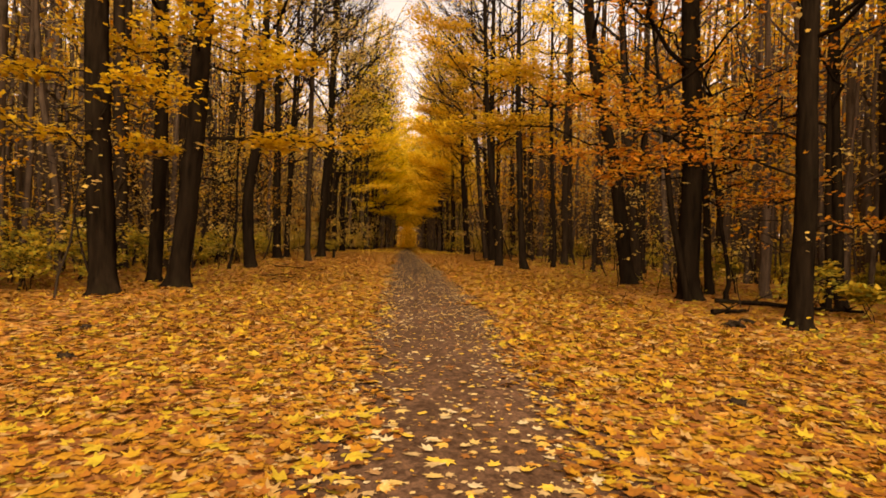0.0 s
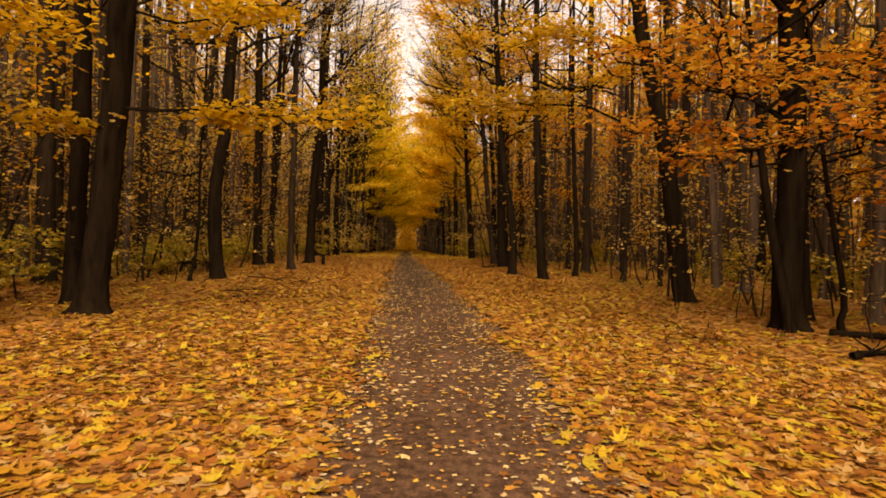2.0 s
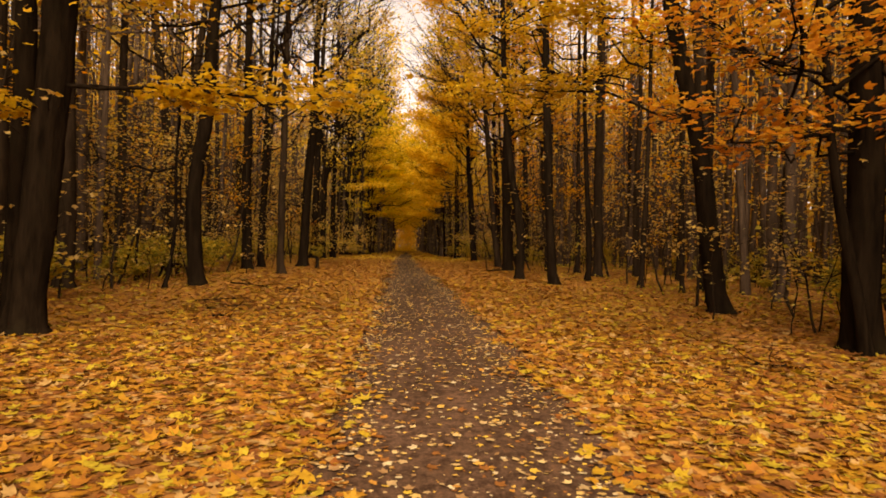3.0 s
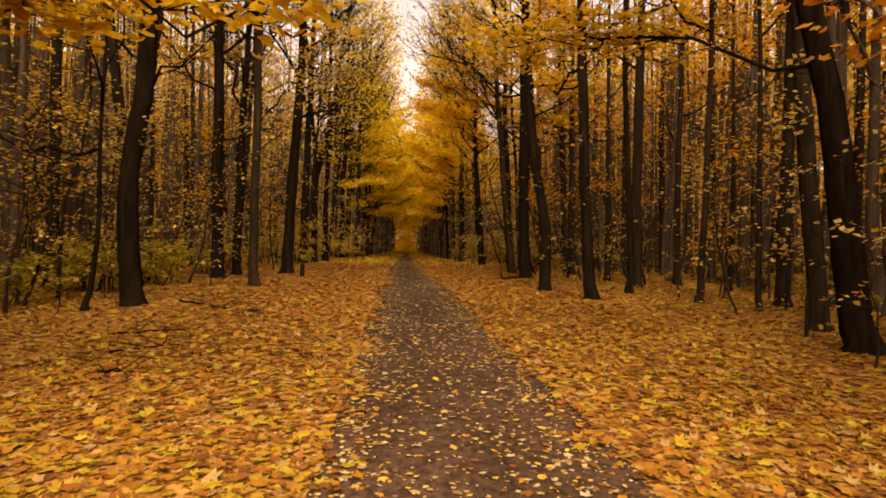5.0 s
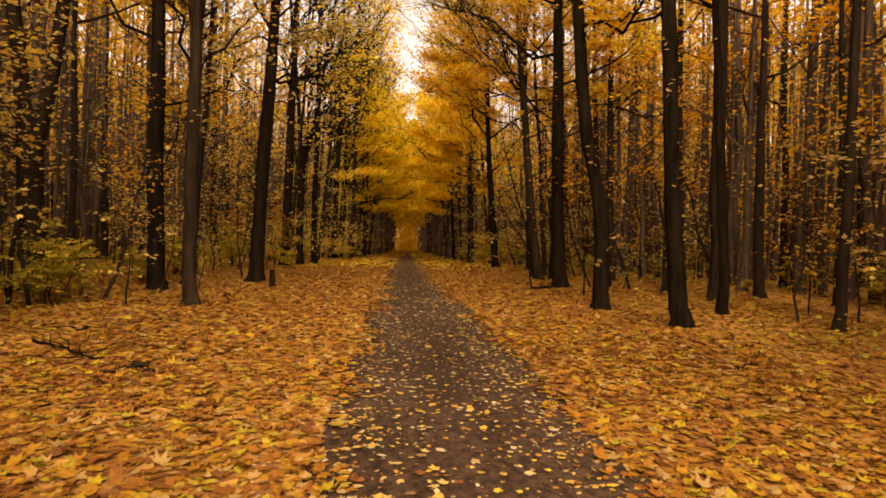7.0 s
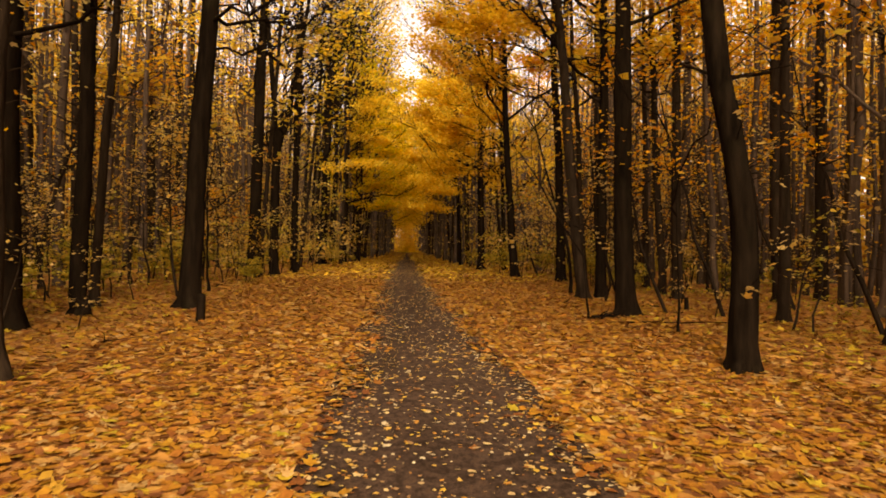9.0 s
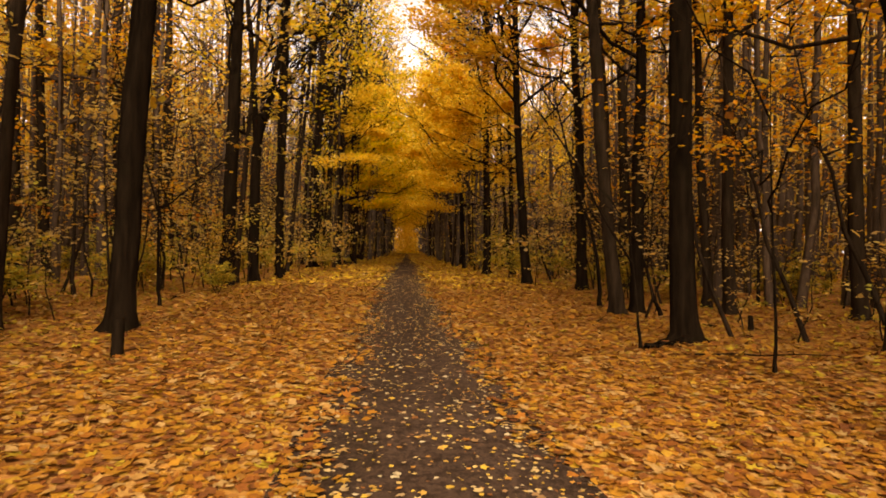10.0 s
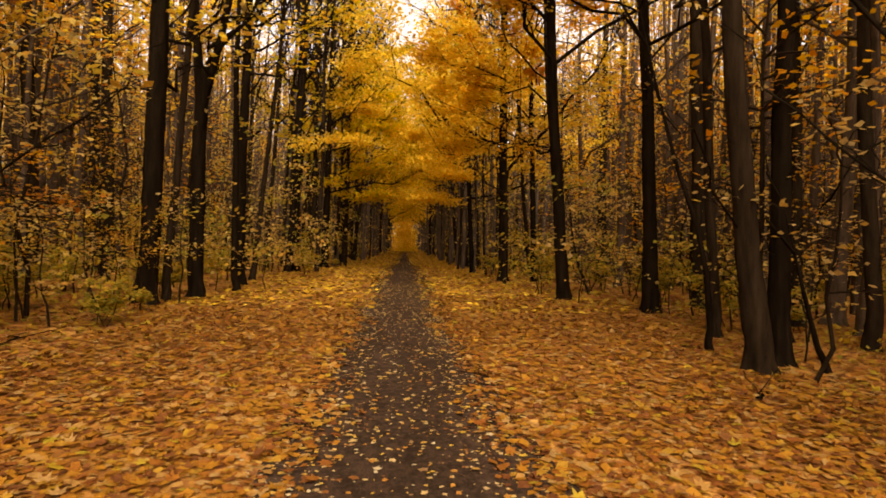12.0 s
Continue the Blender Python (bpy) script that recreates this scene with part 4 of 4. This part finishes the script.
def far_woods():
    """The rest of the wood: trunks and foliage too far off to tell apart."""
    n = 190000
    x = rng.choice((-1, 1), n) * (18.5 + rng.gamma(2.0, 7.5, n))
    y = rng.uniform(-40, 190, n)
    h = rng.uniform(0, 1, n) ** 1.05 * np.clip(np.maximum(5 + 0.7 * np.abs(x), 0.36 * y), 0, 34)
    c = np.stack([x, y, ground_z(x, y) + 0.2 + h], -1)
    c[:, :2] += rng.normal(0, 1, (n, 2))
    size = np.clip(0.22 + 0.009 * np.abs(x), 0.3, 0.8) * rng.uniform(0.7, 1.2, n)
    tagged(new("far_woods", leaves("far_woods", c, size, M_DULL, KITE, 0.9)), "distant autumn woods in dull gold and brown", "woods", kind="stuff")
    # boughs of the trees behind the first rows, in loose flat sprays
    for leaf, count, left in ((M_GOLD, 900, 0.2), (M_FADED, 800, 0.35), (M_DULL, 800, 0.5)):
        x, y = np.where(rng.uniform(0, 1, count) < left, -1, 1) * (10.0 + rng.gamma(1.5, 5.0, count)), rng.uniform(2, 95, count)
        h = np.minimum(1.4 + rng.gamma(2.2, 2.6, count) + 0.03 * y, rng.uniform(2.0, 3.5, count) + 0.55 * np.abs(x))
        per = 42
        c = np.repeat(np.stack([x, y, ground_z(x, y) + h], -1), per, 0) + rng.normal(0, 1, (count * per, 3)) * np.array([0.75, 0.75, 0.2])
        tagged(new("far_woods", leaves("far_woods", c, rng.uniform(0.09, 0.19, count * per), leaf, KITE, 0.6)), "golden and brown boughs of the trees deeper in the wood", "woods", kind="stuff")
    # low boughs and bushes on both sides of the avenue further on
    for leaf, count in ((M_FADED, 330), (M_SHRUB, 300), (M_PALE, 200)):
        y = rng.uniform(43, 125, count)
        x = rng.choice((-1, 1), count) * (3.2 + rng.gamma(1.6, 2.6, count))
        h = 0.3 + rng.gamma(1.5, 1.4, count)
        per = 46
        c = np.repeat(np.stack([x, y, ground_z(x, y) + h], -1), per, 0) + rng.normal(0, 1, (count * per, 3)) * np.array([0.5, 0.5, 0.16])
        c = c[c[:, 2] > ground_z(c[:, 0], c[:, 1]) + 0.05]
        tagged(new("far_woods", leaves("far_woods", c, rng.uniform(0.1, 0.2, len(c)), leaf, KITE, 0.6)), "thin olive and brown undergrowth along the far avenue", "woods", kind="stuff")
    k = 84000
    x = rng.choice((-1, 1), k) * rng.uniform(42, 100, k)
    y = rng.uniform(-60, 260, k)
    c = np.stack([x, y, ground_z(x, y) + rng.uniform(0, 1, k) * (3 + 0.5 * np.abs(x))], -1)
    tagged(new("far_woods", leaves("far_woods", c, rng.uniform(1.0, 2.0, k), M_FADED, KITE, 0.9)), "distant autumn woods in dull gold and brown", "woods", kind="stuff")
    m = 46000
    x, y = rng.normal(0, 26, m), rng.uniform(175, 290, m)
    c = np.stack([x, y, ground_z(x, y) + rng.uniform(0, 1, m) ** 1.2 * 19], -1)
    tagged(new("far_woods", leaves("far_woods", c, rng.uniform(0.5, 1.0, m), M_DULL, KITE, 0.9)), "distant dull golden woods at the end of the path", "woods", kind="stuff")
    m = 9000
    x, h = rng.normal(-0.15, 0.9, m), rng.uniform(0, 1, m) ** 1.2 * 19
    y = 116 + 0.9 * h + rng.uniform(0, 3, m)
    c = np.stack([x, y, ground_z(x, y) + 0.15 + h], -1)
    tagged(new("far_woods", leaves("far_woods", c, rng.uniform(0.22, 0.42, m), M_YELLOW, KITE, 0.8)), "bright yellow boughs closing over the far end of the path", "woods", kind="stuff")
    # treetops on both sides of the gap over the path, far off
    for leaf, m in ((M_DULL, 12500), (M_FADED, 11000)):
        y = rng.uniform(85, 175, m)
        x = rng.choice((-1, 1), m) * (0.9 + rng.gamma(1.6, 4.2, m))
        h = 8 + rng.uniform(0, 1, m) * (0.42 * (y - 8) - 8)
        gap = np.abs(x) > 0.2 * (h - 25)
        x, y, h = x[gap], y[gap], h[gap]
        tagged(new("far_woods", leaves("far_woods", np.stack([x, y, ground_z(x, y) + h], -1), rng.uniform(0.28, 0.55, len(x)), leaf, KITE, 0.9)), "thin olive and brown treetops beyond the avenue", "woods", kind="stuff")
    m = 5500
    x, h = rng.normal(-0.1, 1.5, m), rng.uniform(16, 29, m)
    y = 118 + 1.1 * h + rng.uniform(0, 6, m)
    tagged(new("far_woods", leaves("far_woods", np.stack([x, y, ground_z(x, y) + h], -1), rng.uniform(0.2, 0.4, m), M_LIME, KITE, 0.8)), "thin yellow-green treetops over the far end of the path", "woods", kind="stuff")
    # bare crowns reaching in over the gap
    t = Tubes()
    for _ in range(70):
        y, side = rng.uniform(56, 118), rng.choice((-1, 1), p=(0.6, 0.4))
        x = side * rng.uniform(3.6, 7.5)
        if not free(x, y, 0.6):
            continue
        h, g = 9 + 0.2 * (y - 30) + rng.uniform(-2, 3), float(ground_z(x, y))
        u = np.linspace(-0.2, h, 7)
        bend = np.cumsum(rng.normal(0, 0.1, (7, 2)), 0)
        p = np.stack([x - side * 0.02 * u + bend[:, 0], y + bend[:, 1], g + u], -1)
        t.add(p, [0.13, 0.11, 0.1, 0.085, 0.07, 0.05, 0.012], 6)
        for _ in range(11):
            k = int(rng.integers(3, 6))
            b = p[k] + (p[k + 1] - p[k]) * rng.uniform(0, 1)
            way = np.array([-side * rng.uniform(-0.25, 0.55), rng.normal(0, 0.3), 1.0]) * rng.uniform(2.2, 5.5)
            mid = b + way * 0.5 + rng.normal(0, 0.22, 3)
            t.add([b, mid, b + way], [0.045, 0.032, 0.01], 4)
            for e in (mid, (mid + b + way) / 2, b + way * 0.75):
                t.add([e, e + np.array([rng.normal(0, 0.8), rng.normal(0, 0.5), rng.uniform(0.6, 1.9)])], [0.022, 0.007], 3)
    tagged(new("far_trunks", t.mesh("far_trunks", M_BARK_MID)), "slender bare trees with dark twigs reaching over the path", "woods", kind="stuff")
    t = Tubes()
    for _ in range(3200):
        x, y = rng.choice((-1, 1)) * (9.4 + rng.gamma(1.5, 8.0)), rng.uniform(-10, 150)
        if not free(x, y, 1.2):
            continue
        g, h, d, le = float(ground_z(x, y)), rng.uniform(12, 19) + 0.06 * max(0.0, y - 50), rng.uniform(0.06, 0.32), rng.normal(0, 0.03)
        crooked_stem(t, x, y, g, h, d, le)
    tagged(new("far_trunks", t.mesh("far_trunks", M_BARK_HAZE)), "distant trunks, bark lightened for haze, standing close together in the wood", "woods", kind="stuff")
    # far avenue stems, with the distance haze painted as lighter bark
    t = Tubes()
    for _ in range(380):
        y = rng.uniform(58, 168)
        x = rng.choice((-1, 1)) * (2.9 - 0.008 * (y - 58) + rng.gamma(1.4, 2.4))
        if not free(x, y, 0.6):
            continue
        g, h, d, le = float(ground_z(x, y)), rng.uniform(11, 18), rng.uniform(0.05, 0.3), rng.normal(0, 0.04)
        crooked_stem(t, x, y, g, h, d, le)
    tagged(new("far_trunks", t.mesh("far_trunks", M_BARK_AVENUE_HAZE)), "slender grey-brown trunks along the far avenue, bark lightened for haze", "woods", kind="stuff")


far_woods()


# ---- stumps, logs and sticks ----
def snag(x, y, d, h, lean, label):
    t = Tubes()
    t.add([(0, 0, -0.08), (lean * h * 0.3, 0, h * 0.3), (lean * h * 0.7, 0, h * 0.7), (lean * h, 0, h), (lean * h, 0, h + 0.01)], [d * 0.62, d * 0.52, d * 0.48, d * 0.45, 0.004], 10, None, 0.06)
    ob = new("tree_stump", t.mesh("tree_stump", M_BARK))
    ob.location = (x, y, float(ground_z(x, y)))
    tagged(ob, label, "stump")


snag(-3.83, 31.05, 0.15, 0.5, 0.02, "short broken-off dark stump in the leaves")
snag(7.0, 34.6, 0.11, 0.3, -0.05, "small broken-off stump in the leaves")


def log(x0, y0, x1, y1, d, label, twigs=3):
    t = Tubes()
    n = 9
    u = np.linspace(0, 1, n)
    xs, ys = x0 + (x1 - x0) * u + rng.normal(0, 0.04, n), y0 + (y1 - y0) * u + rng.normal(0, 0.04, n)
    zs = ground_z(xs, ys) + d * 0.35 + rng.uniform(0, 0.03, n)
    p = np.stack([xs, ys, zs], -1)
    t.add(p, np.linspace(d * 0.5, d * 0.22, n), 7, None, 0.06)
    for _ in range(twigs):
        o = p[int(rng.integers(2, n - 1))]
        e = o + np.array([rng.normal(0, 0.35), rng.normal(0, 0.35), rng.uniform(0.02, 0.3)])
        t.add(curve_between(o, e, (0, 0, 0), 0.02, 4), np.linspace(d * 0.2, 0.004, 4), 5)
    tagged(new("fallen_branch", t.mesh("fallen_branch", M_BARK)), label, "branch")


log(6.9, 12.9, 9.4, 11.6, 0.13, "dark fallen branch lying in the leaf litter", 6)
log(6.0, 11.2, 6.9, 11.6, 0.12, "dark rotting branch end in the leaf litter", 4)
log(3.75, 32.0, 4.5, 32.4, 0.09, "dark fallen branch at the foot of a maple", 3)
log(4.3, 31.6, 6.2, 31.4, 0.035, "thin fallen stick on the leaves", 3)
log(-3.9, 17.2, -3.2, 17.6, 0.04, "thin fallen stick on the leaves", 3)
log(-4.95, 22.4, -3.6, 21.4, 0.045, "crooked dark fallen branch on the leaves", 5)
log(-3.65, 21.56, -3.9, 21.9, 0.02, "thin bent twig standing up from the leaves", 4)
log(-4.6, 18.6, -3.4, 19.0, 0.04, "thin fallen stick on the leaves", 5)

for i in range(22):
    x, y, a, l = rng.choice((-1, 1)) * rng.uniform(3.0, 8.5), rng.uniform(6, 42), rng.uniform(0, math.pi), rng.uniform(0.25, 0.8)
    log(x, y, x + l * math.cos(a), y + l * math.sin(a), rng.uniform(0.015, 0.035), "thin fallen stick on the leaves", 2)


def clod(x, y, r, label):
    """A dark clump of rotted leaves and earth."""
    bm = bmesh.new()
    bmesh.ops.create_icosphere(bm, subdivisions=3, radius=r)
    for v in bm.verts:
        k = 1 + 0.9 * noise.noise(v.co * (2.2 / r) + Vector((x, y, 0)))
        v.co = Vector((v.co.x * k * 1.2, v.co.y * k, max(v.co.z * k * 0.5, -0.3 * r)))
    me = bpy.data.meshes.new("leaf_clump")
    bm.to_mesh(me)
    bm.free()
    me.materials.append(M_BARK_MID)
    ob = new("leaf_clump", me)
    ob.location = (x, y, float(ground_z(x, y)) + 0.25 * r)
    tagged(ob, label, "leaf clump")


for x, y, r in ((-3.57, 6.48, 0.07), (-4.24, 8.14, 0.07), (5.44, 9.5, 0.13), (6.08, 10.22, 0.1), (2.9, 4.98, 0.07), (-3.05, 21.15, 0.09), (-2.85, 20.95, 0.05), (-3.25, 20.85, 0.06), (-3.15, 20.5, 0.04), (-2.6, 21.5, 0.05)):
    clod(x, y, r, "dark clump of rotted leaves on the litter")

# ---- single leaves on the path ----
px, py = scatter(20000, -1.3, 1.6, 2, 75, lambda x, y: (0.4 + 0.4 * np.clip(np.abs(x - 0.09 - path_x(y)) / 0.8, 0, 1) ** 2) * np.clip(1.6 - y / 20, 0.6, 1.0))
m = np.abs(px - path_x(py)) < 0.95
px, py = px[m], py[m]
order = np.argsort(py)
px, py = px[order], py[order]
near_x, near_y, rest_x, rest_y = px[:300], py[:300], px[300:], py[300:]
shapes = [leaves("leaf", [(0, 0, 0)], 0.07 + 0.01 * i, M_PIECE, MAPLE, 0.05, 0.12) for i in range(8)]
for i, (x, y) in enumerate(zip(near_x, near_y)):
    ob = part("leaf", shapes[i % 8], path)
    ob.matrix_basis = pose(float(x), float(y), float(ground_z(x, y) + path_lip((x - path_x(y) - 0.09) / 1.24)) + 0.012, 0, 0, float(rng.uniform(0, 360)))
kx, ky = scatter(30000, -1.3, 1.7, 2, 50, lambda x, y: 0.35 + 0.65 * np.clip(np.abs(x - path_x(y)) / 0.9, 0, 1) ** 2)
c = np.stack([kx, ky, ground_z(kx, ky) + path_lip(np.clip((kx - path_x(ky) - 0.09) / 1.24, -0.96, 0.96)) + 0.006], -1)
tagged(part("leaf_crumbs", leaves("leaf_crumbs", c, 0.04 * rng.uniform(0.35, 1.4, len(c)), M_PATHLEAF, KITE, 0.12, 0.12), path), kind="stuff")
c = np.stack([rest_x, rest_y, ground_z(rest_x, rest_y) + path_lip((rest_x - path_x(rest_y) - 0.09) / 1.24) + rng.uniform(0.008, 0.016, len(rest_x))], -1)
tagged(part("fallen_leaves", leaves("fallen_leaves", c, 0.078 * rng.uniform(0.35, 1.35, len(c)), M_PATHLEAF, SIMPLE, 0.06, 0.12), path), kind="stuff")

# ---- the carpet behind the start of the walk ----
litter("leaf_carpet", 11000, (-10, 10.4, -9, 0.1), 0.14, SIMPLE, M_LITTER, 0.2, off_path, 0.045)
litter("leaf_carpet", 9000, (-10, 10.4, -9, 0.1), 0.11, KITE, M_LITTER_OLD, 0.2, off_path, 0.03)
